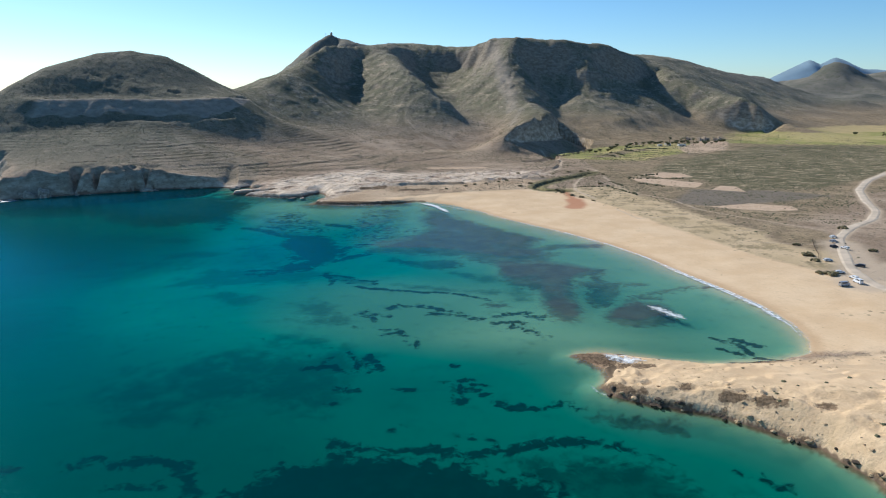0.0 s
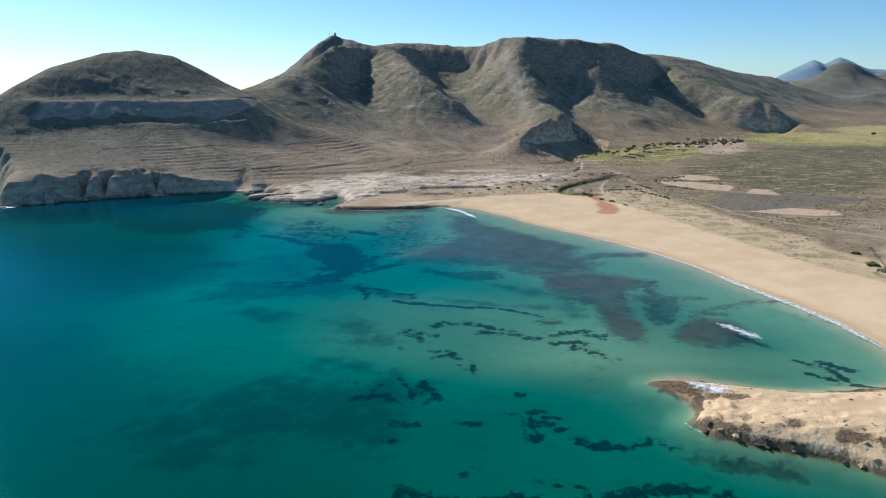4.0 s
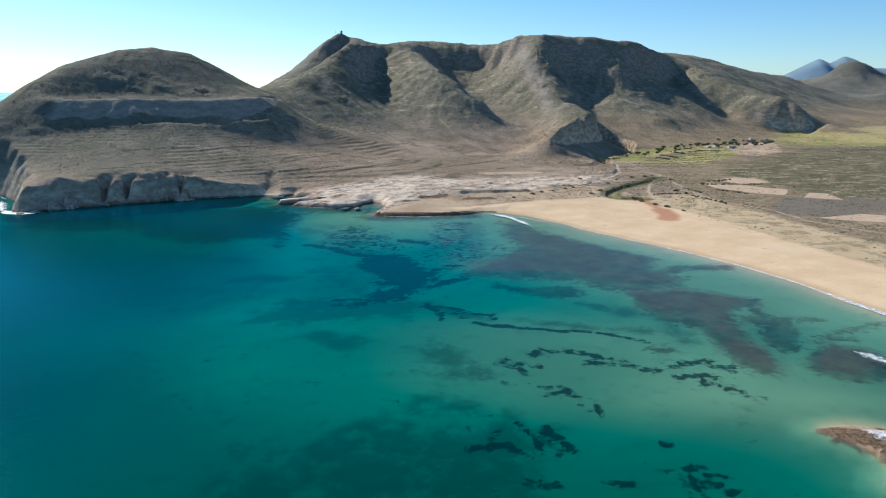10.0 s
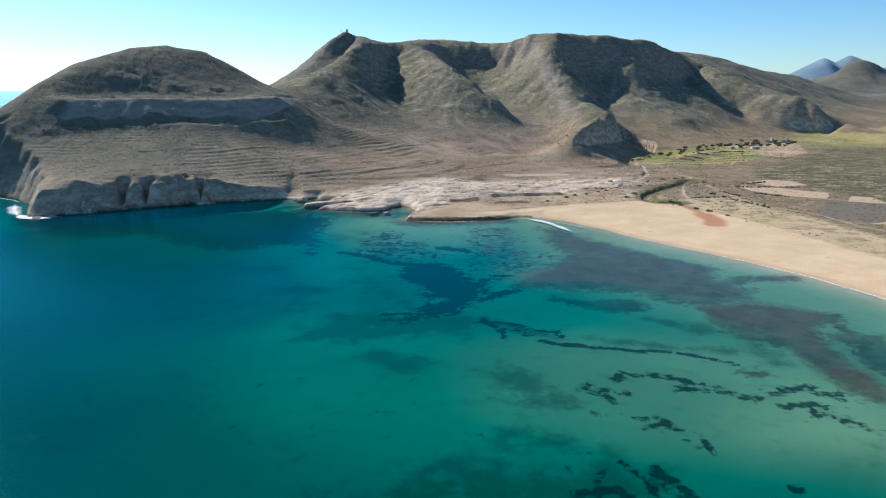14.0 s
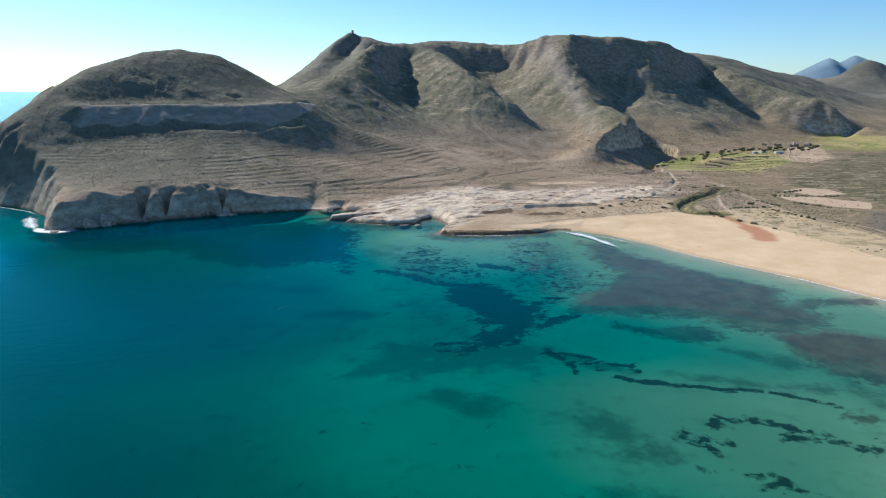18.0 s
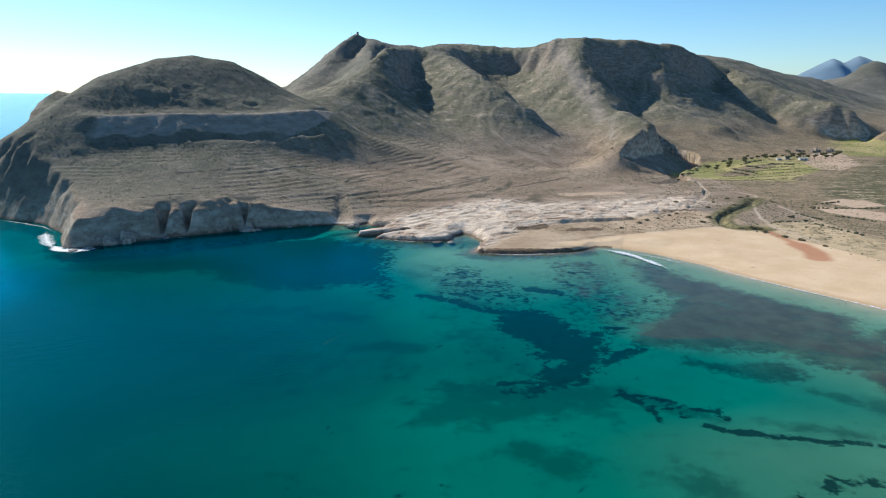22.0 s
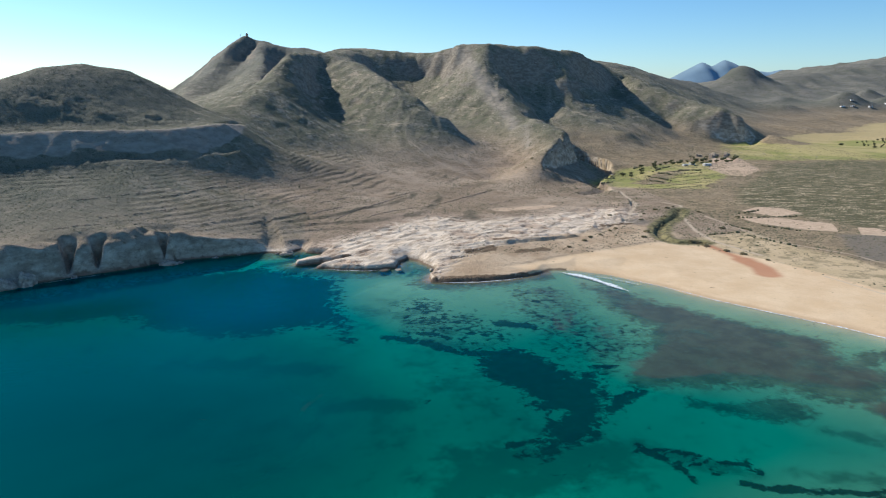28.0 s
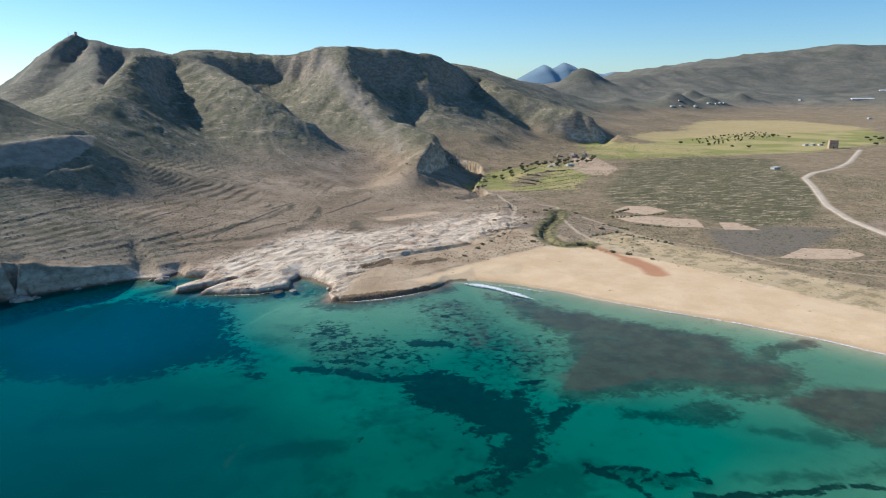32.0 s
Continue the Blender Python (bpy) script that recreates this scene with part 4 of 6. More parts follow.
def heights():
    global GULLY, RISER, BENCH
    high = step(Y, 1000, 1150)
    raw = landform(X + high * 34 * (fbm(X, Y, 75, 4, 23) - 0.5), Y + high * 34 * (fbm(X, Y, 75, 4, 25) - 0.5))
    fine, coarse = flow_noise(raw, 15, 9, 301), flow_noise(raw, 55, 26, 311)
    far_off = step(Y, 1500, 2100)
    GULLY = fine * (1 - far_off) * 0.7 + coarse * (0.5 + 0.6 * far_off)
    tall = np.clip((raw - 22) / 60, 0, 1)
    dome = step(X, -200, -250) * step(Y, 1000, 900)
    raw = raw + tall * (1 - 0.7 * dome) * (fine * 0.3 * (1 - far_off) + coarse * (0.6 + 3.0 * far_off * step(X, 500, 1200)))
    up = np.clip((raw - 14) / 50, 0, 1)
    raw = raw + up * (1 - 0.75 * dome) * ((fbm(X, Y, 80, 4, 21) - 0.5) * 8 + (fbm(X, Y, 24, 3, 31) - 0.5) * 4)
    # small cones on the far side of the valley
    for cx, cy, top, wide in ((1556, 2961, 98, 100), (1700, 2420, 55, 60), (1860, 2330, 45, 50), (1280, 1950, 18, 50), (1050, 1780, 16, 60), (1452, 2204, 66, 75), (1640, 2250, 40, 60), (1320, 2330, 35, 80), (2050, 2500, 40, 120), (285, 1165, 12, 26), (1150, 2050, 22, 70), (830, 1520, 14, 60)):
        r = np.hypot((X - cx) * 0.8, Y - cy) / wide
        raw = raw + top * np.exp(1.5 * (0.35 - np.sqrt(r * r + 0.1225))) * (1 - 0.12 * fbm(X, Y, 50, 3, 41))
    crag = 0.7 * np.maximum(step(X, -260, -200), step(Y, 1000, 1060)) * up * step(raw, 40, 80) * step(fbm(X, Y, 150, 3, 47), 0.38, 0.6)
    tier = (raw + 14 * fbm(X, Y, 130, 3, 48)) / 21
    raw = raw + crag * 0.15 * 21 * (np.floor(tier) + step(tier - np.floor(tier), 0.6, 0.9) - tier)
    raw = raw + up * (1 - 0.5 * dome) * (fbm(X, Y, 30, 4, 33, True) - 0.55) * (0.6 + 0.5 * step(Y, 1250, 1000))
    far = step(Y, 2400, 3000) * step(X, 900, 1500)
    raw = raw + far * (fbm(X, Y, 420, 3, 43, True) - 0.6) * 50
    raw = raw + cliffs * step(INLAND, 30, 12) * (fbm(X, Y, 17, 3, 19) - 0.5) * 9
    crag_face = step(capsules(X, Y, [(92, 872, 142, 990, 14)]), 16, 0)
    raw = raw + crag_face * ((fbm(X, Y, 16, 4, 87, True) - 0.55) * 7)
    edge = [(140, 1030, 53), (130, 1000, 52), (106, 950, 48), (78, 900, 38), (62, 872, 27), (68, 848, 11)]
    best, top, west = rail(edge)
    east = ~west
    rough = best + 7 * (fbm(X, Y, 14, 3, 88) - 0.5)
    cut = np.maximum(top - 2.4 * np.maximum(rough - 1, 0), 24 - 0.42 * best)
    raw = np.where(east & (best < 60), np.minimum(raw, cut), raw)
    # the quarry road cut into the dome: a level bench above a steep spoil face
    d, top, below = rail(BENCH_EDGE)
    d = d + 1.6 * (fbm(X, Y, 18, 3, 93) - 0.5)
    cut = np.maximum(top - 0.76 * np.maximum(d - 0.5, 0), top - 16 - 5 * fbm(X, Y, 20, 3, 92) - 0.1 * d) + 1.6 * (fbm(X, Y, 12, 3, 94, True) - 0.6)
    fade = step(d, 22, 40)
    face = cut * (1 - fade) + np.minimum(raw, cut + 1) * fade
    ends = step(X + 30 * (fbm(X, Y, 22, 3, 96) - 0.5), -432, -398) * step(X, -236, -246)
    raw = raw + ends * np.where(below, step(d, 62, 36) * (face - raw), step(d, 15, 11) * (top + 0.02 * d - raw))
    BENCH = ends * np.where(below, blend(d - 21 + 22 * (fbm(X, Y, 20, 3, 98) - 0.5), 2.5), 0.9 * blend(d - 3, 1.5))
    crags = step(capsules(X, Y, [(-392, 760, -352, 770, 12), (-330, 772, -300, 785, 9)]), 12, -4) * ends
    raw = raw + crags * ((fbm(X + 0.4 * Y, Y, 11, 4, 97, True) - 0.5) * 5)
    # old terraces on the fan and under the bench
    area = step(X, 40, -60) * step(Y, 600, 660) * step(Y, 960, 860) * step(raw, 4, 9) * step(raw, 60, 48)
    lift = 2.2
    phase = (raw + 3.5 * fbm(X, Y, 70, 3, 51)) / lift
    stair = (np.floor(phase) + step(phase - np.floor(phase), 0.72, 1.0)) * lift
    kept = area * step(fbm(X, Y, 45, 2, 57), 0.30, 0.52)
    RISER = kept * step(phase - np.floor(phase), 0.68, 0.78) * step(phase - np.floor(phase), 1.0, 0.93) * step(fbm(X, Y, 16, 2, 59), 0.3, 0.6)
    raw = raw + kept * 0.55 * (stair - phase * lift)
    raw = raw + (fbm(X, Y, 9, 3, 61) - 0.5) * (0.3 + 0.9 * up)
    on_cape = step(capsules_poly(CAPE_ROCK), 4, -4)
    rocky = step(capsules_poly(PALE_ROCK), 8, -8) + 0.15 * on_cape
    raw = raw + np.clip(rocky, 0, 1) * ((fbm((0.78 * X + 0.62 * Y) * 0.6, 0.78 * Y - 0.62 * X, 15, 4, 71, True) - 0.55) * 1.9)
    ledge = (raw + 0.06 * (Y - 0.6 * X) + 7.0 * fbm((0.78 * X + 0.62 * Y) * 0.7, 0.78 * Y - 0.62 * X, 34, 4, 73)) / 1.3
    raw = raw + np.clip(rocky, 0, 1) * 1.0 * 1.3 * (np.floor(ledge) + step(ledge - np.floor(ledge), 0.55, 0.95) - ledge)
    side = step(capsules_poly(CAPE_ROCK), 4, -4) * step(INLAND, 18, 8) * step(Y, 200, 190)
    raw = raw + side * ((fbm(X, Y, 7, 4, 77, True) - 0.6) * 2.6) + step(capsules_poly(CAPE_ROCK), 4, -4) * ((fbm(X, Y, 3.5, 3, 79) - 0.5) * 0.45)
    round_top = np.where(RISE > 2.4, 5.4 * np.sqrt(np.maximum(INLAND, 0)) * (0.8 + 0.4 * fbm(X, Y, 9, 2, 83)), 1e6)
    limit = 0.12 + RISE * np.maximum(INLAND, 0) * (0.75 + 0.5 * fbm(X, Y, 12, 3, 81)) + 0.02 * np.maximum(INLAND, 0)
    brink = step(X, -30, -45) * step(X, -200, -190) * step(Y, 620, 600) * 1.5 + step(X, 40, 50) * step(X, 125, 110) * step(Y, 192, 186) * 1.0
    limit = limit + brink * step(INLAND, 0.2, 1.3) * (0.5 + 0.9 * fbm(X, Y, 8, 2, 85))
    limit = np.where(INLAND < 25, np.minimum(limit, round_top), limit)
    land = np.minimum(np.maximum(raw, 0.5 + 0.01 * np.minimum(INLAND, 60)), limit)
    # thin beds of sandstone stepping down the cape
    bed_no = (land + 1.6 * fbm(X, Y, 16, 3, 75)) / 1.05
    land = land + on_cape * step(INLAND, 0.5, 2) * 0.8 * 1.05 * (np.floor(bed_no) + step(bed_no - np.floor(bed_no), 0.6, 0.95) - bed_no) * step(fbm(X, Y, 11, 2, 76), 0.25, 0.55)
    # the creek's winding ditch and the low scarp behind the beach
    land = land - 2.2 * step(capsules(X, Y, strokes(DITCH, 1.2)), 3.5, 0)
    d, _, low = rail([(x, y, 0) for x, y in BANK])
    land = land + np.where(low, 0, 1.6 * step(d, 22, 6) * step(fbm(X, Y, 25, 2, 99), 0.4, 0.6)) * step(d, 24, 14)
    off = np.maximum(-INLAND, 0)
    bed = -(0.15 + 0.034 * off + 2.3 * step(Y, 340, 190) * np.minimum(off / 60, 1) + 5 * step(X, -130, -330) * np.minimum(off / 60, 1)) - (0.5 * fbm(X, Y, 30, 3, 91) + 3.0 * (fbm(X, Y, 130, 2, 95) - 0.4)) * np.minimum(off / 90, 1)
    bed = np.maximum(bed - 5 * step(X, -110, -190) * step(Y, 500, 400) * np.minimum(off / 60, 1), -22)
    drop = np.minimum(RISE, 1.5) * step(X, 20, -60) + (0.15 + 0.95 * step(Y, 232, 205)) * step(X, -60, 20)
    steep = drop * np.minimum(off, 9) * (0.42 - 0.2 * step(X, -20, 60))
    bed = bed - steep * np.clip(1 - off / 70, 0, 1)
    shoal = np.maximum(np.maximum(step(inside(X, Y, REEF_FLAT), 25, -10), 0.1 * step(inside(X, Y, REEF_MOTTLED), 15, -10)), np.maximum(step(inside(X, Y, REEF_BAND), 10, -3), step(inside(X, Y, REEF_SHOAL), 10, -3)))
    bed = bed * (1 - 0.22 * shoal) * (1 - 0.18 * step(capsules(X, Y, [(-175, 435, -148, 405, 10), (-148, 405, -140, 370, 12)]), 40, -8) + 0.08 * step(capsules(X, Y, [(-30, 150, 60, 150, 20)]), 60, 0) + 0.25 * step(capsules(X, Y, [(-230, 350, -180, 350, 20)]), 50, 0) - 0.32 * step(capsules(X, Y, [(-170, 290, -110, 270, 20), (-110, 270, 0, 250, 20)]), 60, 0))
    return np.where(INLAND > 0, land, bed)


def capsules_poly(corners):
    return inside(X, Y, corners)


Z = heights()


def height_at(x, y):
    """Height of the ground sheet at one place or at arrays of places."""
    x, y = np.asarray(x, float), np.asarray(y, float)
    i = np.clip(np.searchsorted(GX, x) - 1, 0, len(GX) - 2)
    j = np.clip(np.searchsorted(GY, y) - 1, 0, len(GY) - 2)
    u, v = (x - GX[i]) / (GX[i + 1] - GX[i]), (y - GY[j]) / (GY[j + 1] - GY[j])
    return (Z[i, j] * (1 - u) + Z[i + 1, j] * u) * (1 - v) + (Z[i, j + 1] * (1 - u) + Z[i + 1, j + 1] * u) * v


def sheet(name, gx, gy, z, material, **channels):
    nx, ny = len(gx), len(gy)
    px, py = np.meshgrid(gx, gy, indexing="ij")
    co = np.stack([px, py, z], -1).reshape(-1, 3)
    i, j = np.meshgrid(np.arange(nx - 1), np.arange(ny - 1), indexing="ij")
    a = (i * ny + j).ravel()
    quads = np.stack([a, a + ny, a + ny + 1, a + 1], -1)
    me = bpy.data.meshes.new(name)
    me.vertices.add(len(co))
    me.vertices.foreach_set("co", co.ravel().astype(np.float32))
    me.loops.add(quads.size)
    me.loops.foreach_set("vertex_index", quads.ravel().astype(np.int32))
    me.polygons.add(len(quads))
    me.polygons.foreach_set("loop_start", np.arange(0, quads.size, 4, dtype=np.int32))
    me.polygons.foreach_set("use_smooth", np.ones(len(quads), bool))
    me.update(calc_edges=True)
    for key, values in channels.items():
        layer = me.attributes.new(key, "FLOAT_COLOR", "POINT")
        layer.data.foreach_set("color", np.stack([np.broadcast_to(v, px.shape) for v in values], -1).astype(np.float32).ravel())
    me.materials.append(material)
    return new(name, me)


DUNES = [(88, 585), (110, 604), (146, 612), (153, 556), (177, 488), (205, 437), (228, 392), (210, 345), (186, 312), (170, 312), (154, 345), (140, 395), (128, 445), (120, 490), (103, 538)]
SCRUB_STRIP = [(172, 533), (181, 480), (208, 440), (228, 408), (215, 360), (192, 352), (180, 380), (186, 405), (172, 440), (165, 490)]
ASHEN = [(168, 520), (190, 502), (250, 520), (300, 545), (270, 575), (205, 590)]
FARM_TRACK = [(111, 896), (119, 847), (125, 804), (113, 735), (79, 674), (40, 626), (6, 599), (-39, 584), (-69, 590)]
BEACH_TRACK = [(141, 740), (150, 723), (130, 682), (110, 620), (106, 586), (114, 542)]
ROWS = [(206, 718), (242, 784), (429, 1000), (548, 1040), (640, 960), (440, 690), (310, 585), (240, 580), (232, 635)]
hilly = np.clip(step(Z, 16, 60) + step(capsules(X, Y, [(-480, 640, -230, 640, 40)]), 40, 0) * 0.5 * (X < -180), 0, 1) * (1 - 0.85 * blend(INLAND - 12, 5) * (X > -356))
sandy = blend(inside(X, Y, SAND_AREA), 10)
cape = blend(inside(X, Y, CAPE_ROCK), 6)
pale = np.clip(blend(inside(X, Y, PALE_ROCK), 26) + 0.22 * step(INLAND, 60, 10) - 0.12 * step(Y, 590, 680), 0, 1) * step(inside(X, Y, PALE_ROCK), 24, 8)
pale = np.maximum(pale, 0.6 * blend(INLAND - 9, 8) * (X < -180) * (X > -340) * (INLAND > 0))
scrub = np.clip(0.75 * blend(inside(X, Y, DARK_PLAIN), 25) + 0.35 * (1 - blend(inside(X, Y, PALE_ROCK), 20)) * (Y > 560) + 0.3 * (X > 150), 0, 1)
scrub = np.maximum(scrub, 0.75 * blend(inside(X, Y, SCRUB_STRIP), 10))
scrub = scrub * (1 - step(sandy, 0.6, 0.9) * (Y > 260)) + 0.25 * cape
scrub = np.maximum(np.maximum(scrub, 0.6 * blend(capsules(X, Y, CREEK), 8)), 0.45 * hilly * (1 - blend(INLAND - 30, 12) * (X < -180)))
field = np.maximum(blend(capsules(X, Y, MEADOWS), 12), blend(inside(X, Y, MEADOW_FAR), 40))
field = field * step(Z, 19, 13)
ochre = np.maximum.reduce([blend(inside(X, Y, p), 3) for p in PLOTS] + [0.62 * blend(inside(X, Y, FIELD_TAN), 8), 0.7 * blend(capsules(X, Y, RED_SOIL), 12)])
lanes = np.maximum(blend(capsules(X, Y, PATHS + strokes(FARM_TRACK, 1.6) + strokes(BEACH_TRACK, 1.4)), 1.8), np.maximum(blend(capsules(X, Y, strokes(ROAD, 4)), 3), blend(capsules(X, Y, [(182, 288, 198, 318, 12), (198, 318, 216, 372, 10), (190, 300, 214, 318, 10)]), 8)))
WEEDS = WEED_ISLETS + WEED_STREAK + WEED_NEAR + WEED_EDGE
THREADS = WEED_RIBBON + WEED_TRAIL + WEED_SPECKS + WEED_COVE
patches = [0.47 * blend(inside(X, Y, WEED_THIN), 9)] + [blend(inside(X, Y, area), wide) for area, wide in ((WEED_WHALE, 7), (WEED_CLIFF, 12), (WEED_BASIN, 10), (WEED_SOUTH, 7))]
grass = np.maximum.reduce(patches + [blend(capsules(X, Y, WEEDS) + 0.6, 3.4), blend(capsules(X, Y, THREADS), 1.7), 0.42 * blend(inside(X, Y, WEED_WHALE), 22), 0.40 * blend(inside(X, Y, REEF_MOTTLED), 16)])
grass = grass * (1 - 0.8 * blend(capsules(X, Y, LIGHT_LANE), 3))
faint = np.maximum.reduce([blend(capsules(X, Y, WEED_FAINT), 12), blend(capsules(X, Y, WEED_SHADE), 5), 0.7 * blend(capsules(X, Y, GRASS_SOFT), 18)])
reefs = np.maximum.reduce([blend(inside(X, Y, area), wide) for area, wide in ((REEF_FLAT, 8), (REEF_BAND, 5), (REEF_SHOAL, 4), (REEF_TONGUE, 5), (REEF_SOUTH, 7))] + [blend(capsules(X, Y, REEF_PATCHES), 4), 0.55 * step(inside(X, Y, REEF_MOTTLED), 18, -8),
                          np.where((X > 30) & (Y < 212), 0.9 * blend(-INLAND - 1.4, 1.4), 0), np.where((RISE > 0.2) & (X < -30), blend(-INLAND - 10, 9), 0)])
reefs = reefs * (1 - 0.9 * blend(capsules(X, Y, LIGHT_LANE), 3))
tidal = np.where((RISE > 0.18) | ((cape > 0.5) & (X < 60)), np.where(X < 0, blend(Z - 0.7, 0.8), blend(Z - 0.4 - 0.1 * cape, 0.45)), 0) * (INLAND > -2)
sea_side = step(INLAND, 1.0, -1.0)
bare = BENCH
bare = np.maximum(bare, 0.58 * blend(capsules(X, Y, [(72, 1420, 82, 1300, 16), (82, 1300, 92, 1180, 20), (92, 1180, 88, 1090, 16), (100, 1080, 80, 990, 12)]), 14))
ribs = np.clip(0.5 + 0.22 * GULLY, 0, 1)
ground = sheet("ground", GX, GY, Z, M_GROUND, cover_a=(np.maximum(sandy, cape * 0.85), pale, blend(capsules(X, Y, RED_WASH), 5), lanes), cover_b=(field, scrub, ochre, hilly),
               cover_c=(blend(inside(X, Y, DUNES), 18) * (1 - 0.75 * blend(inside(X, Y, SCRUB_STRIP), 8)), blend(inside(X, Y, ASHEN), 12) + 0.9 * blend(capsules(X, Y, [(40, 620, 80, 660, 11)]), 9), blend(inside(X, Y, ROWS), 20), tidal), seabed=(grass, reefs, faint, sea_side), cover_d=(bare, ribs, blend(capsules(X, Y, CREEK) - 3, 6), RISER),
               # dome scrub with painted shade, then painted shade of the cliffs
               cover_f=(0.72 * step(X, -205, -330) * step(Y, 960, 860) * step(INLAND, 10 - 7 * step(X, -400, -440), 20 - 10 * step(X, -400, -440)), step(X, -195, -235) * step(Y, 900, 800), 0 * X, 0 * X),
               cover_e=(blend(capsules(X, Y, STAIN_SHADE), 2.2), np.where(RISE < 0.12, blend(INLAND - 4, 4), 0), blend(inside(X, Y, TAN_ROCK), 10), cape * step(capsules(X, Y, [(110, 196, 200, 200, 14)]), 2, 16)))
tagged(ground, "dry scrub hills, sandy beach and pale rock shores in one land sheet", "ground", kind="structure")

WX = axis((-5000, -1000, 250), (-1000, -480, 26), (-480, 330, 5), (330, 5000, 400))
WY = axis((-3000, 0, 250), (0, 720, 5), (720, 2600, 60), (2600, 4900, 250))
wx, wy = np.meshgrid(WX, WY, indexing="ij")
wd, _ = shore(wx, wy)
depth = np.clip(-height_at(wx, wy) / 20, 0, 1)
# western bay tinted bluer: deeper water with painted reflection of the sky
away = 0.24 * step(wx + 0.15 * (wy - 330), -20, -250) * step(wy, 290, 480) * step(-wd, 5, 60)
away = np.maximum(away, step(wx, -290, -370))
shallow_reef = np.maximum(0.9 * blend(inside(wx, wy, REEF_BAND), 5), 1.0 * blend(inside(wx, wy, REEF_SHOAL), 5))
murk = np.maximum(0.95 * step(inside(wx, wy, REEF_FLAT), 6, -12), np.maximum(shallow_reef, 0.5 * step(inside(wx, wy, REEF_MOTTLED), 4, -10)))
away = np.maximum(away, 0.9 * np.maximum(blend(inside(wx, wy, WEED_CLIFF), 22), blend(inside(wx, wy, WEED_BASIN), 26)))
water = sheet("sea", WX, WY, 84 * step(np.hypot(wx, wy), 1200, 7500), M_WATER, water=(depth, away, murk, 0 * away))
water.visible_shadow = False
tagged(water, "calm turquoise sea, clear over sand and seagrass", "sea", kind="structure")
# ---- things ----
def part(name, bm, material, parent=None, label=""):
    """Link a bmesh as one mesh object under a thing or a part."""
    me = bpy.data.meshes.new(name)
    bm.to_mesh(me)
    bm.free()
    me.materials.append(material)
    ob = new(name, me)
    if parent:
        ob.parent = parent
    if label:
        ob["label"] = label
    return ob


def holder(name, m):
    ob = new(name)
    ob.matrix_basis = m
    return ob


def box(bm, x0, x1, y0, y1, z0, z1, bevel=0.0, taper=0.0):
    v = [bm.verts.new((x, y, z)) for z, k in ((z0, 0), (z1, taper)) for x, y in ((x0 + k, y0 + k), (x1 - k, y0 + k), (x1 - k, y1 - k), (x0 + k, y1 - k))]
    faces = [bm.faces.new([v[i] for i in f]) for f in ((3, 2, 1, 0), (4, 5, 6, 7), (0, 1, 5, 4), (1, 2, 6, 5), (2, 3, 7, 6), (3, 0, 4, 7))]
    if bevel:
        bmesh.ops.bevel(bm, geom=list({e for f in faces for e in f.edges}), offset=bevel, segments=2, affect="EDGES")
    return bm


def boxed(*args, **kw):
    return box(bmesh.new(), *args, **kw)


def tube(bm, p, q, r0, r1, sides=8):
    p, q = Vector(p), Vector(q)
    turn = (q - p).to_track_quat("Z", "Y").to_matrix()
    rings = []
    for c, r in ((p, r0), (q, r1)):
        rings.append([bm.verts.new(c + turn @ Vector((r * math.cos(a), r * math.sin(a), 0))) for a in (2 * math.pi * k / sides for k in range(sides))])
    for k in range(sides):
        bm.faces.new((rings[0][k], rings[0][(k + 1) % sides], rings[1][(k + 1) % sides], rings[1][k]))
    bm.faces.new(rings[0][::-1])
    bm.faces.new(rings[1])
    return bm


def lump(bm, centre, size, rng, rough=0.25, rings=1):
    """One uneven clump."""
    made = bmesh.ops.create_icosphere(bm, subdivisions=rings, radius=1.0)["verts"]
    for v in made:
        k = 1 + rng.uniform(-rough, rough)
        v.co = Vector(centre) + Vector((v.co.x * size[0] * k, v.co.y * size[1] * k, v.co.z * size[2] * k))


def ground_z(x, y):
    return float(height_at(x, y))


def on_ground(x, y, turn=0.0, sink=0.0):
    return pose(x, y, ground_z(x, y) - sink, 0, 0, turn)


# Far peaks at the end of the valley; their haze is painted blue.
def distant_peaks(name, tops, y, depth, foot, label):
    bm = bmesh.new()
    rng = random.Random(5)
    nx = 60
    x0, x1 = tops[0][0], tops[-1][0]
    grid = []
    for i in range(nx + 1):
        x = x0 + (x1 - x0) * i / nx
        top = float(np.interp(x, [t[0] for t in tops], [t[1] for t in tops]))
        row = []
        for j in range(9):
            u = j / 8
            wob = (noise.noise(Vector((x * 0.008, u * 3.0, 3))) * 22 + noise.noise(Vector((x * 0.02, u * 7.0, 9))) * 9) * math.sin(math.pi * min(1, u * 1.4))
            row.append(bm.verts.new((x + wob, y - depth + depth * 2 * u, foot + max(0.0, top - foot) * (1 - abs(u - 0.5) * 2) ** 0.85 + wob * 0.4)))
        grid.append(row)
    for i in range(nx):
        for j in range(8):
            bm.faces.new((grid[i][j], grid[i + 1][j], grid[i + 1][j + 1], grid[i][j + 1]))
    for f in bm.faces:
        f.smooth = True
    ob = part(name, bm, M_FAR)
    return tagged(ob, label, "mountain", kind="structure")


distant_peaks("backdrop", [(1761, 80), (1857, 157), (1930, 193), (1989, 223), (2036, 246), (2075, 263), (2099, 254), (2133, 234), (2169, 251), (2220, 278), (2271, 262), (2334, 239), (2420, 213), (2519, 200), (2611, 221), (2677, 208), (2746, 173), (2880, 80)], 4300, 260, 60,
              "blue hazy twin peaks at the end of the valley")


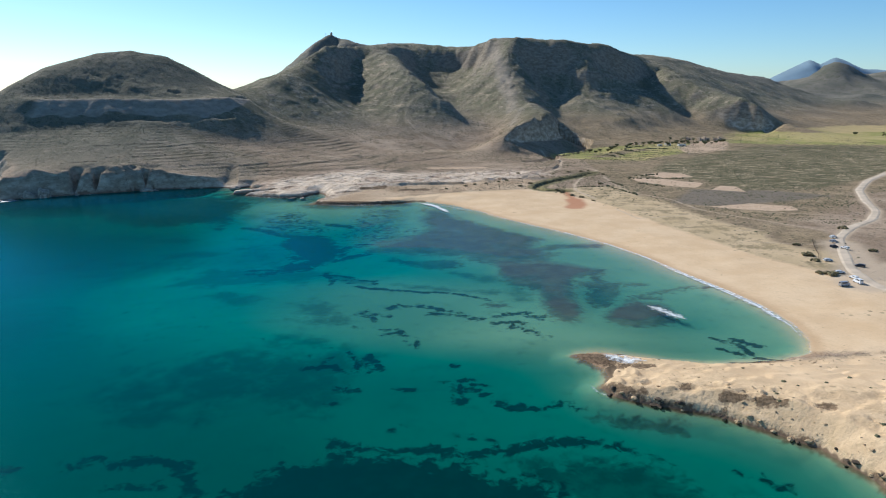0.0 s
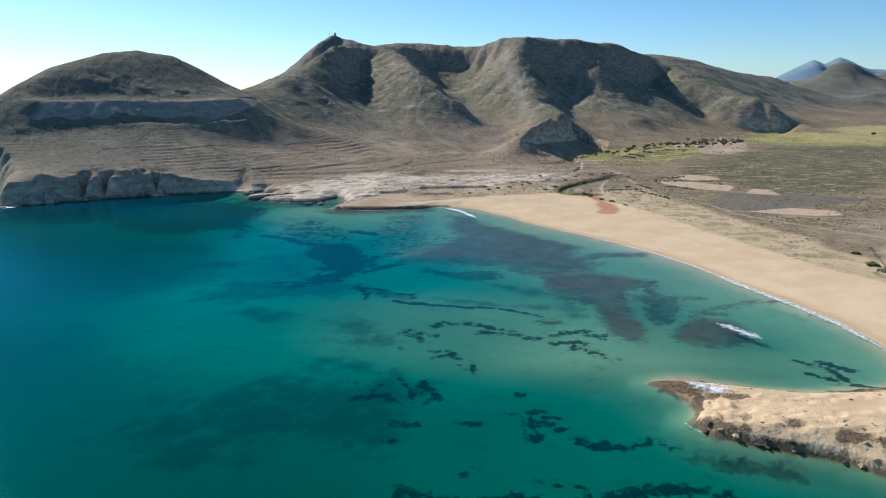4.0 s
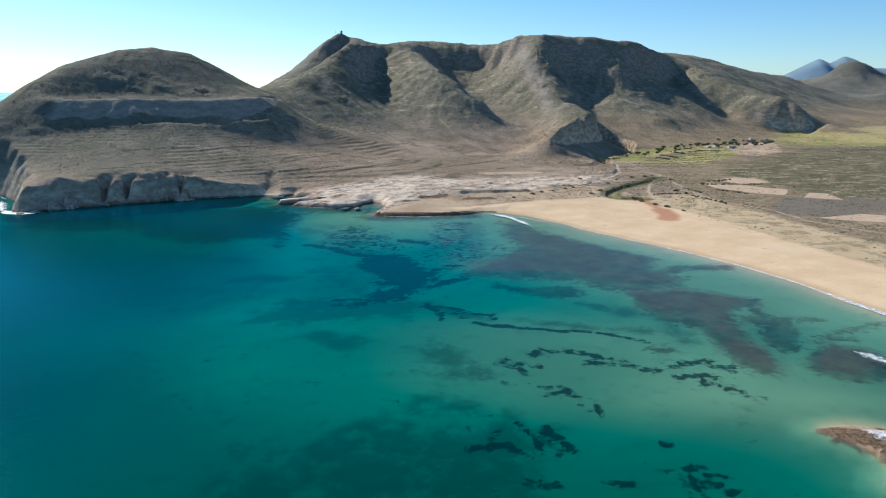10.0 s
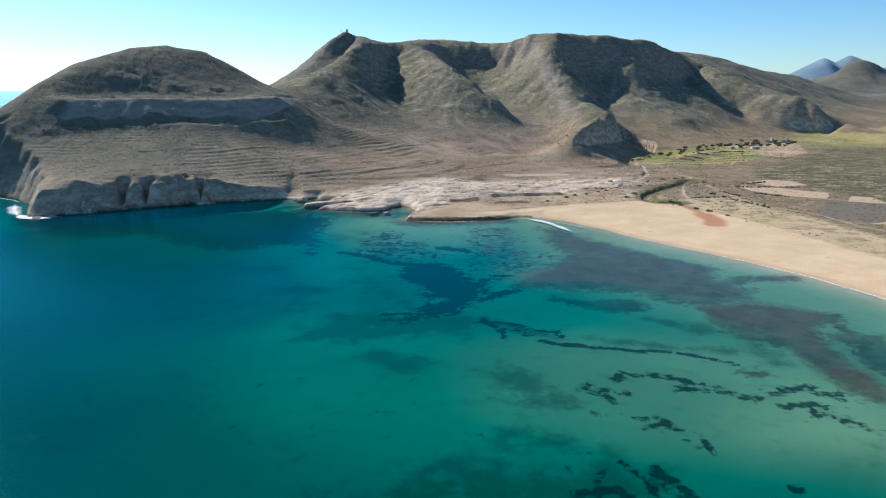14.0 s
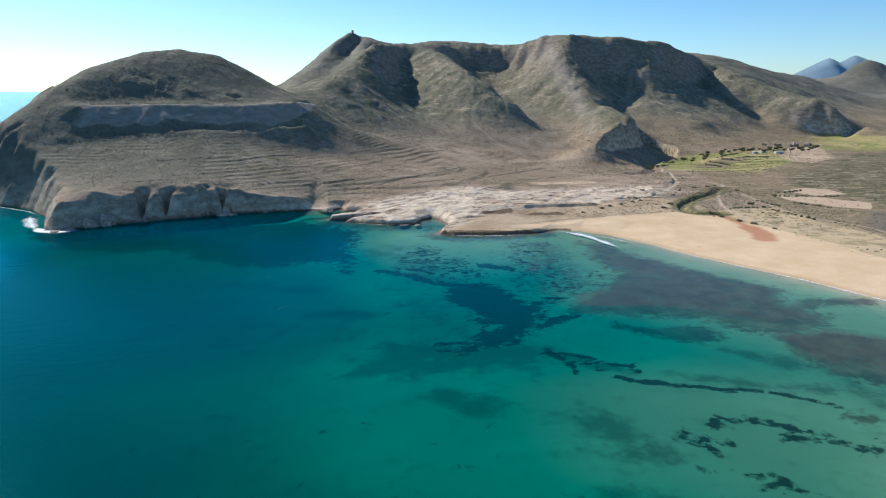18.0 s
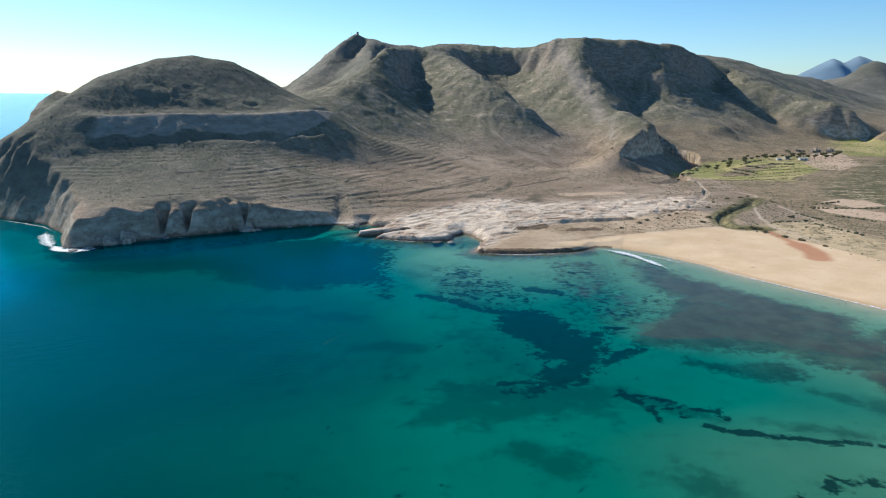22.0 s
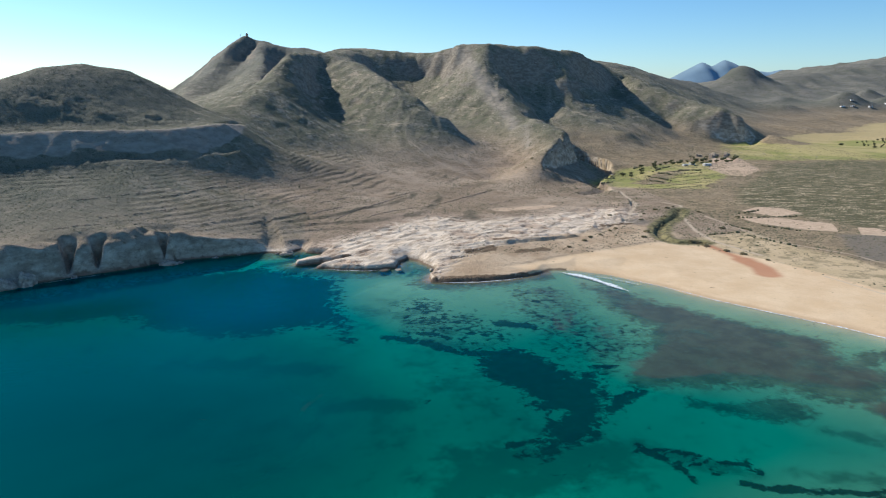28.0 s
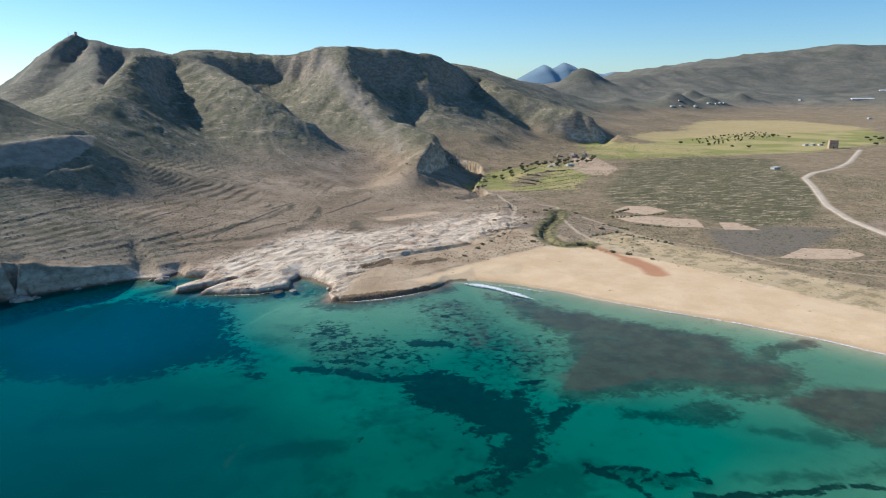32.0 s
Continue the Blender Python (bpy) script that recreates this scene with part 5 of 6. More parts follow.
# Road.
def ribbon(name, line, wide, material, lift, label, category):
    pts = []
    for a, b in zip(line[:-1], line[1:]):
        n = max(1, int(math.dist(a, b) / 3))
        pts += [(a[0] + (b[0] - a[0]) * k / n, a[1] + (b[1] - a[1]) * k / n) for k in range(n)]
    pts.append(line[-1])
    p = np.array(pts)
    for _ in range(8):
        p[1:-1] = 0.25 * p[:-2] + 0.5 * p[1:-1] + 0.25 * p[2:]
    t = np.gradient(p, axis=0)
    t /= np.linalg.norm(t, axis=1)[:, None]
    side = np.stack([t[:, 1], -t[:, 0]], -1)
    bm = bmesh.new()
    rows = []
    for k in range(len(p)):
        w = wide * (1 + 0.18 * noise.noise(Vector((k * 0.13, 1.7, 0))))
        row = []
        for u in (-1, -0.6, 0, 0.6, 1):
            x, y = p[k] + side[k] * u * w / 2
            row.append(bm.verts.new((x, y, ground_z(x, y) + lift * (1 - 0.9 * (abs(u) == 1)))))
        rows.append(row)
    for a, b in zip(rows[:-1], rows[1:]):
        for j in range(4):
            bm.faces.new((a[j], b[j], b[j + 1], a[j + 1]))
    return tagged(part(name, bm, material), label, category, kind="structure")


ribbon("road", ROAD, 5.6, M_GRAVEL, 0.35, "pale unpaved gravel road winding to the beach", "road")


# Foam and surf.
def froth(name, line, wide, label, lift=0.12, thick=0.0, seed=1, dense=1.0):
    rng = random.Random(seed)
    pts = []
    for a, b in zip(line[:-1], line[1:]):
        n = max(1, int(math.dist(a, b) / 1.5))
        pts += [(a[0] + (b[0] - a[0]) * k / n, a[1] + (b[1] - a[1]) * k / n) for k in range(n)]
    pts.append(line[-1])
    p = np.array(pts)
    t = np.gradient(p, axis=0)
    t /= np.linalg.norm(t, axis=1)[:, None]
    side = np.stack([t[:, 1], -t[:, 0]], -1)
    bm = bmesh.new()
    rows, fades = [], []
    for k in range(len(p)):
        end = min(1, 4 * min(k, len(p) - 1 - k) / len(p) + 0.1)
        w = wide * (0.55 + 0.9 * abs(noise.noise(Vector((k * 0.11, seed * 3.1, 0)))) + 0.25 * rng.random()) * (end if thick else 1)
        row = []
        for u, f, h in ((-1, 0.1, 0), (-0.5, 0.8, 0.6), (0, 1.0, 1.0), (0.5, 0.75, 0.5), (1, 0.1, 0)):
            x, y = p[k] + side[k] * u * w / 2
            row.append(bm.verts.new((x, y, max(0.0, ground_z(x, y)) + lift + thick * h)))
            fades.append(dense * f * (0.75 + 0.25 * end))
        rows.append(row)
    for a, b in zip(rows[:-1], rows[1:]):
        for j in range(4):
            bm.faces.new((a[j], b[j], b[j + 1], a[j + 1]))
    ob = part(name, bm, M_FOAM)
    layer = ob.data.attributes.new("fade", "FLOAT_COLOR", "POINT")
    layer.data.foreach_set("color", np.repeat(np.array(fades, np.float32), 4))
    return tagged(ob, label, "foam", kind="structure")


BEACH_LINE = [(x, y) for x, y, _ in SHORE_BEACH[4:17]]
froth("shore_foam", BEACH_LINE, 3.6, "thin white line of foam along the sand", dense=0.95)
froth("shore_foam", [(127, 226), (129.5, 243), (127.5, 266), (120.5, 292), (110.5, 322), (104, 345)], 5.5, "broader white swash on the sand", 0.14, 0.02, 14, 1.0)
froth("surf", [(-26, 529), (-18, 521), (-12, 513), (-6, 498), (0, 482)], 11.0, "white breaking wave over the shallow reef", 0.1, 0.06, 2, 1.08)
froth("surf", [(-14, 521), (-2, 511), (6, 501), (14, 489)], 7.0, "thin trail of old surf near the sand", 0.1, 0.03, 3, 0.82)
froth("surf", [(82, 267), (86, 261), (89, 255), (93, 248)], 10.0, "short white wave breaking near the beach", 0.1, 0.03, 4, 0.98)
froth("surf", [(-340, 530), (-350, 523), (-362, 524), (-372, 536)], 19.0, "white surf at the foot of the headland", 0.1, 0.03, 5, 1.12)
froth("surf", [(-368, 528), (-380, 544), (-392, 562), (-402, 580)], 16.0, "white surf along the outer cliff", 0.1, 0.03, 6, 0.95)
froth("surf", [(-396, 580), (-414, 598), (-438, 612), (-466, 626)], 6.0, "thin surf under the outer cliff", 0.1, 0.03, 7, 0.84)
froth("surf", [(53, 210), (56, 206), (60, 202), (66, 200)], 8.0, "wash of white water over the cape's reef", 0.35, 0.05, 8)
froth("surf", [(45, 188), (46, 182), (50, 177)], 2.2, "white water at the cape's tip", 0.1, 0.03, 9, 0.8)
froth("surf", [(-105, 518), (-92, 514.5), (-78, 513.5), (-60, 516), (-46, 521)], 2.6, "white water along the rock shelf", 0.1, 0.2, 10)
froth("surf", [(-172, 558.5), (-156, 553), (-140, 548.5), (-122, 551)], 1.6, "thin white water along the rock shelf", 0.1, 0.1, 11)
froth("surf", [(-330, 545), (-316, 553), (-304, 560), (-290, 566)], 1.6, "thin white water at the foot of the cliff", 0.1, 0.1, 12)


# Boulders and tidal reefs.
def boulder(x, y, size, seed, material, label, name="boulder", flat=0.55, sink=0.3):
    rng = random.Random(seed)
    bm = bmesh.new()
    bmesh.ops.create_icosphere(bm, subdivisions=3 if max(size) > 1.8 else 2, radius=1.0)
    for v in bm.verts:
        k = 1 + 0.5 * noise.noise(v.co * 1.3 + Vector((seed * 5.0, 0, 0))) + 0.14 * noise.noise(v.co * 3.7 + Vector((0, seed * 3.0, 0)))
        v.co = Vector((v.co.x * size[0] * k, v.co.y * size[1] * k, v.co.z * size[2] * k))
    ob = part(name, bm, material)
    ob.matrix_basis = pose(x, y, max(ground_z(x, y), -0.6) + size[2] * (1 - sink) * 0.4, 0, 0, rng.uniform(0, 180))
    return tagged(ob, label, "rock", "boulders on the shore")


for k, (x, y, sx, sy, sz) in enumerate([(-191, 601, 4.5, 3.2, 2.4), (-197, 604, 1.4, 1.2, 0.9), (-262, 583, 4.6, 3.0, 2.8), (-256, 586, 2.6, 2.0, 1.4), (-236, 598, 2.2, 1.6, 1.0), (-222, 604, 2.0, 1.4, 0.8),
                                         (-347, 529, 4.0, 3.0, 1.4), (-338, 540, 6.0, 4.0, 5.0), (-330, 546, 5.0, 4.0, 6.0), (-352, 522, 3.6, 2.6, 1.4), (-310, 560, 3.0, 2.0, 1.6), (-120, 549, 3.0, 2.0, 0.9), (-100, 545, 2.2, 1.8, 1.2)]):
    boulder(x, y, (sx, sy, sz), k, M_BOULDER, "pale weathered boulder at the water's edge")
for k, (x, y, sx, sy, sz) in enumerate([(-358, 524, 6.0, 2.2, 0.35), (-128, 552, 8.0, 3.2, 0.5), (101, 128, 3.0, 2.0, 1.2)]):
    boulder(x, y, (sx, sy, sz), 40 + k, M_REEF, "dark weed-covered rock awash in the swell", "reef_rock", sink=0.6)


rng = random.Random(71)
for k in range(30):
    (ax, ay), (bx, by) = rng.choice([((104, 128), (98, 140)), ((98, 140), (94, 150)), ((94, 150), (85, 160)), ((85, 160), (73, 168)), ((73, 168), (60, 174)), ((60, 174), (51, 179)), ((51, 179), (48, 184))])
    u, r = rng.random(), rng.uniform(0.35, 0.9)
    boulder(ax + (bx - ax) * u + rng.uniform(-0.6, 0.9), ay + (by - ay) * u + rng.uniform(-0.6, 0.9), (r * 1.3, r, r * 0.6), 90 + k, M_REEF if rng.random() < 0.6 else M_CRUST, "broken sandstone block fallen at the cape's foot")


# Dry stone terrace walls.
def terrace_wall(line, seed):
    rng = random.Random(seed)
    bm = bmesh.new()
    for (ax, ay), (bx, by) in zip(line[:-1], line[1:]):
        n = max(2, int(math.dist((ax, ay), (bx, by)) / 1.6))
        for k in range(n):
            if rng.random() < 0.3:
                continue
            u = (k + 0.5) / n
            x, y = ax + (bx - ax) * u + rng.uniform(-0.6, 0.6), ay + (by - ay) * u + rng.uniform(-0.6, 0.6)
            lump(bm, (x, y, ground_z(x, y) + 0.15), (rng.uniform(0.6, 1.2), rng.uniform(0.4, 0.8), rng.uniform(0.2, 0.5)), rng, 0.35)
    return tagged(part("terrace_wall", bm, M_STONE), "collapsed dry stone terrace wall on the dry slope", "wall", "old terrace walls")


for k, line in enumerate([[(-131, 670), (-110, 692), (-91, 710)], [(-80, 719), (-45, 764), (-10, 808)], [(-219, 639), (-198, 656), (-177, 674)], [(-187, 640), (-171, 652)], [(-25, 736), (2, 758)], [(-109, 752), (-76, 795)],
                          [(-208, 687), (-185, 719)], [(-171, 700), (-143, 736)], [(-134, 694), (-98, 759)], [(-243, 662), (-219, 688)], [(-137, 818), (-103, 867)], [(-309, 610), (-268, 643)], [(-336, 585), (-306, 601)],
                          [(-250, 623), (-221, 648)], [(-194, 649), (-152, 694)], [(-281, 658), (-233, 713)], [(-208, 683), (-171, 744)], [(-159, 659), (-114, 730)], [(-331, 634), (-295, 660)], [(-199, 756), (-149, 828)]]):
    terrace_wall(line, k)


# Scrub.
def scrub_field(name, count, area, size, seed, keep, label, material=None, category="scrub"):
    """Many low clumps in one mesh, sown where keep() says so."""
    rng = np.random.default_rng(seed)
    x0, x1, y0, y1 = area
    x, y = rng.uniform(x0, x1, count), rng.uniform(y0, y1, count)
    ok = rng.random(count) < keep(x, y)
    x, y = x[ok], y[ok]
    z = height_at(x, y)
    ok = z > 0.7
    x, y, z = x[ok], y[ok], z[ok]
    m = len(x)
    r = rng.uniform(*size, m) * rng.choice([0.7, 1.0, 1.0, 1.5], m)
    ang = np.arange(6) * math.pi / 3
    ring0 = np.stack([np.cos(ang), np.sin(ang), np.full(6, -0.15)], -1)
    ring1 = np.stack([0.72 * np.cos(ang + 0.5), 0.72 * np.sin(ang + 0.5), np.full(6, 0.5)], -1)
    shape = np.concatenate([ring0, ring1, [[0, 0, 0.78]]])
    co = shape[None] * (1 + rng.uniform(-0.3, 0.3, (m, 13, 1))) * r[:, None, None] * np.array([1, 1, 0.55]) + np.stack([x, y, z], -1)[:, None]
    faces = []
    for k in range(6):
        n = (k + 1) % 6
        faces += [(k, n, 6 + k), (n, 6 + n, 6 + k), (6 + k, 6 + n, 12)]
    tri = (np.array(faces)[None] + (np.arange(m) * 13)[:, None, None]).reshape(-1, 3)
    me = bpy.data.meshes.new(name)
    me.vertices.add(m * 13)
    me.vertices.foreach_set("co", co.reshape(-1).astype(np.float32))
    me.loops.add(tri.size)
    me.loops.foreach_set("vertex_index", tri.ravel().astype(np.int32))
    me.polygons.add(len(tri))
    me.polygons.foreach_set("loop_start", np.arange(0, tri.size, 3, dtype=np.int32))
    me.update(calc_edges=True)
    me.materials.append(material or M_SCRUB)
    return tagged(new(name, me), label, category, kind="stuff")


def patchy(x, y, size, lo, hi, seed):
    return step(fbm(x, y, size, 4, seed), lo, hi)


def free(x, y):
    return (1 - blend(inside(x, y, SAND_AREA), 6)) * (1 - 0.85 * blend(inside(x, y, PALE_ROCK), 10)) * (capsules(x, y, strokes(ROAD, 5)) > 1) * (capsules(x, y, PATHS) > 0.6)


def near_bench(x, y):
    return capsules(x, y, strokes([(p[0], p[1]) for p in BENCH_FOOT], 12)) < 0


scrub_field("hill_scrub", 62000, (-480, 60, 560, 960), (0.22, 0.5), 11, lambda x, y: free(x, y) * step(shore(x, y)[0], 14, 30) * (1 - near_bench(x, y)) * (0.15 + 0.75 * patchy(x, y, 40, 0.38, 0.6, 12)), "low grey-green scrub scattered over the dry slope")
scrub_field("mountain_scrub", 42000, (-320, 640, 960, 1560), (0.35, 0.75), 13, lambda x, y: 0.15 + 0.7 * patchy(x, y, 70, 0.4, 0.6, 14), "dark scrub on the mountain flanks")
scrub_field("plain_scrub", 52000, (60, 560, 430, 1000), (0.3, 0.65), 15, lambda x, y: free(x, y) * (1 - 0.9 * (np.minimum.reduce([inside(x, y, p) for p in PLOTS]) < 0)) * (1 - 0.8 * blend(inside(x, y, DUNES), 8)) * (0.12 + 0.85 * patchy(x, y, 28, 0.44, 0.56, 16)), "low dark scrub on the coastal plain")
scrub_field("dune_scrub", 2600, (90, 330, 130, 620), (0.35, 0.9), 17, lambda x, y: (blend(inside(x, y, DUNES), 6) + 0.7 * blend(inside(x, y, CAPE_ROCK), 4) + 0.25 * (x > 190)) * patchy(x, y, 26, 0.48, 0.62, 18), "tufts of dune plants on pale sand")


def rocky_slope(x, y):
    z = height_at(x, y)
    crest = np.minimum(capsules(x, y, strokes([(p[0], p[1]) for p in SPUR_EAST], 16)), capsules(x, y, strokes([(p[0], p[1]) for p in SPUR_MID], 10)))
    crest = np.minimum(crest, capsules(x, y, strokes([(p[0], p[1]) for p in SPUR_WEST[1:5]], 12)))
    return step(fbm(x, y, 26, 3, 27), 0.50, 0.66) * np.clip(0.10 + 0.5 * (z > 120) + 0.75 * (crest < 0) + 0.4 * (capsules(x, y, [(92, 872, 142, 990, 30)]) < 0), 0, 1)


scrub_field("mountain_rocks", 26000, (-320, 560, 860, 1520), (0.5, 1.3), 28, rocky_slope, "pale broken rock outcrops on the mountain", M_BOULDER, "rock")
scrub_field("shelf_rocks", 5000, (-200, 100, 512, 730), (0.25, 0.7), 29, lambda x, y: blend(inside(x, y, PALE_ROCK), 6) * step(fbm(x, y, 12, 3, 30), 0.5, 0.62), "loose pale stones on the rock shelf", M_SHELF, "rock")
scrub_field("cape_rocks", 2600, (44, 150, 110, 212), (0.12, 0.45), 32, lambda x, y: blend(inside(x, y, CAPE_ROCK), 2) * step(shore(x, y)[0], 22, 4) * step(fbm(x, y, 6, 3, 33), 0.45, 0.6), "small broken stones on the sandy cape", M_CRUST, "rock")


# Trees.
def broad_tree(name, tall, wide, seed, label, group):
    rng = random.Random(seed)
    root = holder(name, Matrix())
    bm = bmesh.new()
    tube(bm, (0, 0, -0.3), (0.1, 0, tall * 0.42), 0.22, 0.15)
    for k in range(4):
        a = k * 1.6 + rng.random()
        tube(bm, (0.05, 0, tall * (0.3 + 0.03 * k)), (math.cos(a) * wide * 0.55, math.sin(a) * wide * 0.55, tall * 0.66), 0.11, 0.05, 6)
    part("trunk", bm, M_BARK, root)
    bm = bmesh.new()
    for _ in range(26):
        a, u = rng.uniform(0, 6.28), rng.random() ** 0.6
        r = wide * u * rng.uniform(0.7, 1.05)
        s = rng.uniform(0.22, 0.4) * wide
        lump(bm, (math.cos(a) * r, math.sin(a) * r, tall * (0.62 + rng.uniform(-0.26, 0.26) * (1.2 - u * 0.7))), (s, s, s * 0.7), rng, 0.35)
    part("crown", bm, M_LEAF, root)
    return tagged(root, label, "tree", group)


def palm(name, tall, seed, label, group):
    rng = random.Random(seed)
    root = holder(name, Matrix())
    bm = bmesh.new()
    for k in range(5):
        tube(bm, (0.1 * k, 0, tall * k / 5 - 0.2), (0.1 * (k + 1), 0, tall * (k + 1) / 5), 0.26 - 0.02 * k, 0.24 - 0.02 * k)
    part("trunk", bm, M_BARK, root)
    bm = bmesh.new()
    for k in range(18):
        a, lift = k * 2.4 + rng.random() * 0.4, rng.uniform(-0.3, 1.0)
        prev = None
        for j in range(5):
            u = j / 4
            c = Vector((0.5 + math.cos(a) * 2.4 * u, math.sin(a) * 2.4 * u, tall + lift * 1.6 * u - 2.2 * u * u))
            w = 0.42 * (1 - u * 0.8)
            pair = [bm.verts.new(c + Vector((-math.sin(a) * w * s, math.cos(a) * w * s, -0.12 if s else 0.1))) for s in (-1, 0, 1)]
            if prev:
                bm.faces.new((prev[0], prev[1], pair[1], pair[0]))
                bm.faces.new((prev[1], prev[2], pair[2], pair[1]))
            prev = pair
    part("crown", bm, M_LEAF, root)
    return tagged(root, label, "palm tree", group)


def sow(maker, spots, seed):
    rng = random.Random(seed)
    first = maker()
    for k, (x, y) in enumerate(spots):
        m = on_ground(x, y, rng.uniform(0, 360)) @ Matrix.Scale(rng.uniform(0.75, 1.2), 4)
        if k == 0:
            first.matrix_basis = m
        else:
            c = copy_thing(first, Matrix())
            c.matrix_basis = m


HAMLET_TREES = [(240, 972), (258, 992), (270, 1004), (276, 996), (290, 1004), (296, 1012), (306, 1014), (322, 1020), (284, 998), (316, 996), (334, 1024), (358, 1008), (372, 1020), (384, 1036), (236, 960), (222, 968), (212, 948), (186, 918), (340, 1030), (404, 1062), (376, 1044), (246, 985), (252, 1000), (262, 1018), (228, 985), (280, 1010), (288, 1022), (300, 1020), (312, 1005), (318, 1012), (330, 1018), (336, 1008), (345, 1012), (352, 1020), (300, 990), (196, 940), (205, 930), (365, 1030), (395, 1050), (180, 930)]
sow(lambda: broad_tree("farm_tree", 5.2, 3.0, 3, "dark green tree beside the ruined farm", "trees at the old farm"), HAMLET_TREES, 4)
sow(lambda: palm("palm_tree", 9.0, 5, "slender palm tree beside the ruined farm", "palms at the old farm"), [(306, 1000), (322, 1000), (310, 1015), (328, 1005), (340, 1000)], 6)
rng = random.Random(9)
ORCHARD = [(715 + 17 * i * 0.86 + 12 * j + rng.uniform(-4, 4), 1178 + 6 * i + 22 * j + rng.uniform(-5, 5)) for j in range(6) for i in range(20) if rng.random() > 0.25]
sow(lambda: broad_tree("orchard_tree", 4.2, 1.9, 7, "round dark orchard tree standing in a row", "orchard trees"), ORCHARD, 8)
sow(lambda: broad_tree("field_tree", 6.5, 3.6, 11, "single dark tree at the field's edge", "trees on the plain"), [(735, 1100), (725, 1128), (962, 1232), (975, 1285), (1060, 1140), (1075, 1120), (1095, 1150), (1050, 1105), (945, 1030), (680, 1208), (1020, 1100), (905, 1100)], 12)


def hedge(line, seed, big=1.0):
    rng = random.Random(seed)
    bm = bmesh.new()
    (ax, ay), (bx, by) = line
    n = max(3, int(math.dist(*line) / (1.6 + 0.8 * big)))
    for k in range(n):
        u = k / n
        x, y = ax + (bx - ax) * u + rng.uniform(-1, 1), ay + (by - ay) * u + rng.uniform(-1, 1)
        k = big * rng.uniform(0.7, 1.2)
        if rng.random() < 0.85:
            lump(bm, (x, y, ground_z(x, y) + 0.4 * k), (k * rng.uniform(1.0, 2.0), k * rng.uniform(1.0, 1.8), k * rng.uniform(0.8, 1.5)), rng, 0.35)
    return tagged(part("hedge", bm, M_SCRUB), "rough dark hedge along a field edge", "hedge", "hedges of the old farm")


for k, line in enumerate([[(132, 885), (166, 915)], [(112, 850), (146, 872)], [(225, 945), (268, 985)], [(205, 910), (212, 865)], [(226, 935), (238, 892)], [(192, 888), (200, 858)], [(256, 945), (288, 940)], [(218, 985), (230, 990)],
                          [(204, 919), (301, 954)], [(191, 894), (287, 926)], [(179, 870), (274, 899)], [(167, 848), (262, 874)], [(156, 827), (251, 851)], [(146, 807), (241, 829)], [(169, 660), (221, 657)], [(178, 677), (204, 687)], [(168, 633), (189, 604)], [(146, 640), (152, 614)], [(140, 600), (152, 558)], [(112, 605), (142, 612)]]):
    hedge(line, 30 + k, 0.5 if 8 <= k < 14 else 0.75 if line[0][1] < 760 else 1.0)


def bush(name, wide, tall, seed, label, group):
    rng = random.Random(seed)
    root = holder(name, Matrix())
    bm = bmesh.new()
    for k in range(5):
        a = k * 1.26
        tube(bm, (0, 0, -0.2), (math.cos(a) * wide * 0.4, math.sin(a) * wide * 0.4, tall * 0.55), 0.07, 0.03, 5)
    part("stem", bm, M_BARK, root)
    bm = bmesh.new()
    for _ in range(34):
        a, u = rng.uniform(0, 6.28), rng.random() ** 0.5
        s = rng.uniform(0.16, 0.3) * wide
        lump(bm, (math.cos(a) * u * wide, math.sin(a) * u * wide, tall * (0.25 + 0.6 * rng.random() * (1.1 - 0.6 * u))), (s, s, s * 0.8), rng, 0.4)
    part("foliage", bm, M_BUSH, root)
    return tagged(root, label, "bush", group)


sow(lambda: bush("bush", 2.5, 1.7, 21, "broad olive-brown bush on sandy ground", "bushes by the car park"), [(190, 368), (184, 343), (172, 307), (182, 331), (135, 626), (222, 352), (176, 304), (240, 415)], 22)
sow(lambda: bush("bush", 1.7, 1.4, 25, "dark green bush along the creek and fields", "bushes along the creek"), [(100, 690), (118, 706), (132, 712), (140, 718), (86, 664), (70, 618), (88, 640), (98, 650), (104, 664), (112, 676), (60, 600), (92, 572), (98, 556), (104, 545), (90, 588), (110, 528), (150, 690), (170, 664),
                                                                                                                              (20, 600), (30, 607), (42, 620), (50, 628), (12, 590), (-4, 574), (64, 676), (150, 905), (165, 925), (178, 950), (190, 968), (120, 872), (60, 900), (48, 880), (70, 880), (84, 905)], 26)


def fence(line):
    """Wooden posts with two rails along a line."""
    root = holder("fence", pose(*line[0], ground_z(*line[0])))
    base = Vector((*line[0], ground_z(*line[0])))
    posts = []
    for a, b in zip(line[:-1], line[1:]):
        n = max(1, int(math.dist(a, b) / 2.4))
        posts += [(a[0] + (b[0] - a[0]) * k / n, a[1] + (b[1] - a[1]) * k / n) for k in range(n)]
    posts.append(line[-1])
    tops = [Vector((x, y, ground_z(x, y))) - base for x, y in posts]
    for p in tops:
        part("post", tube(bmesh.new(), p + Vector((0, 0, -0.3)), p + Vector((0, 0, 1.25)), 0.09, 0.08, 6), M_BARK, root)
    for p, q in zip(tops[:-1], tops[1:]):
        for z in (0.55, 1.05):
            part("rail", tube(bmesh.new(), p + Vector((0, 0, z)), q + Vector((0, 0, z)), 0.05, 0.05, 6), M_BARK, root)
    return tagged(root, "weathered wooden post and rail fence beside the car park", "fence")


fence([(205, 381), (200, 370), (195, 358), (190, 344), (185, 334)])


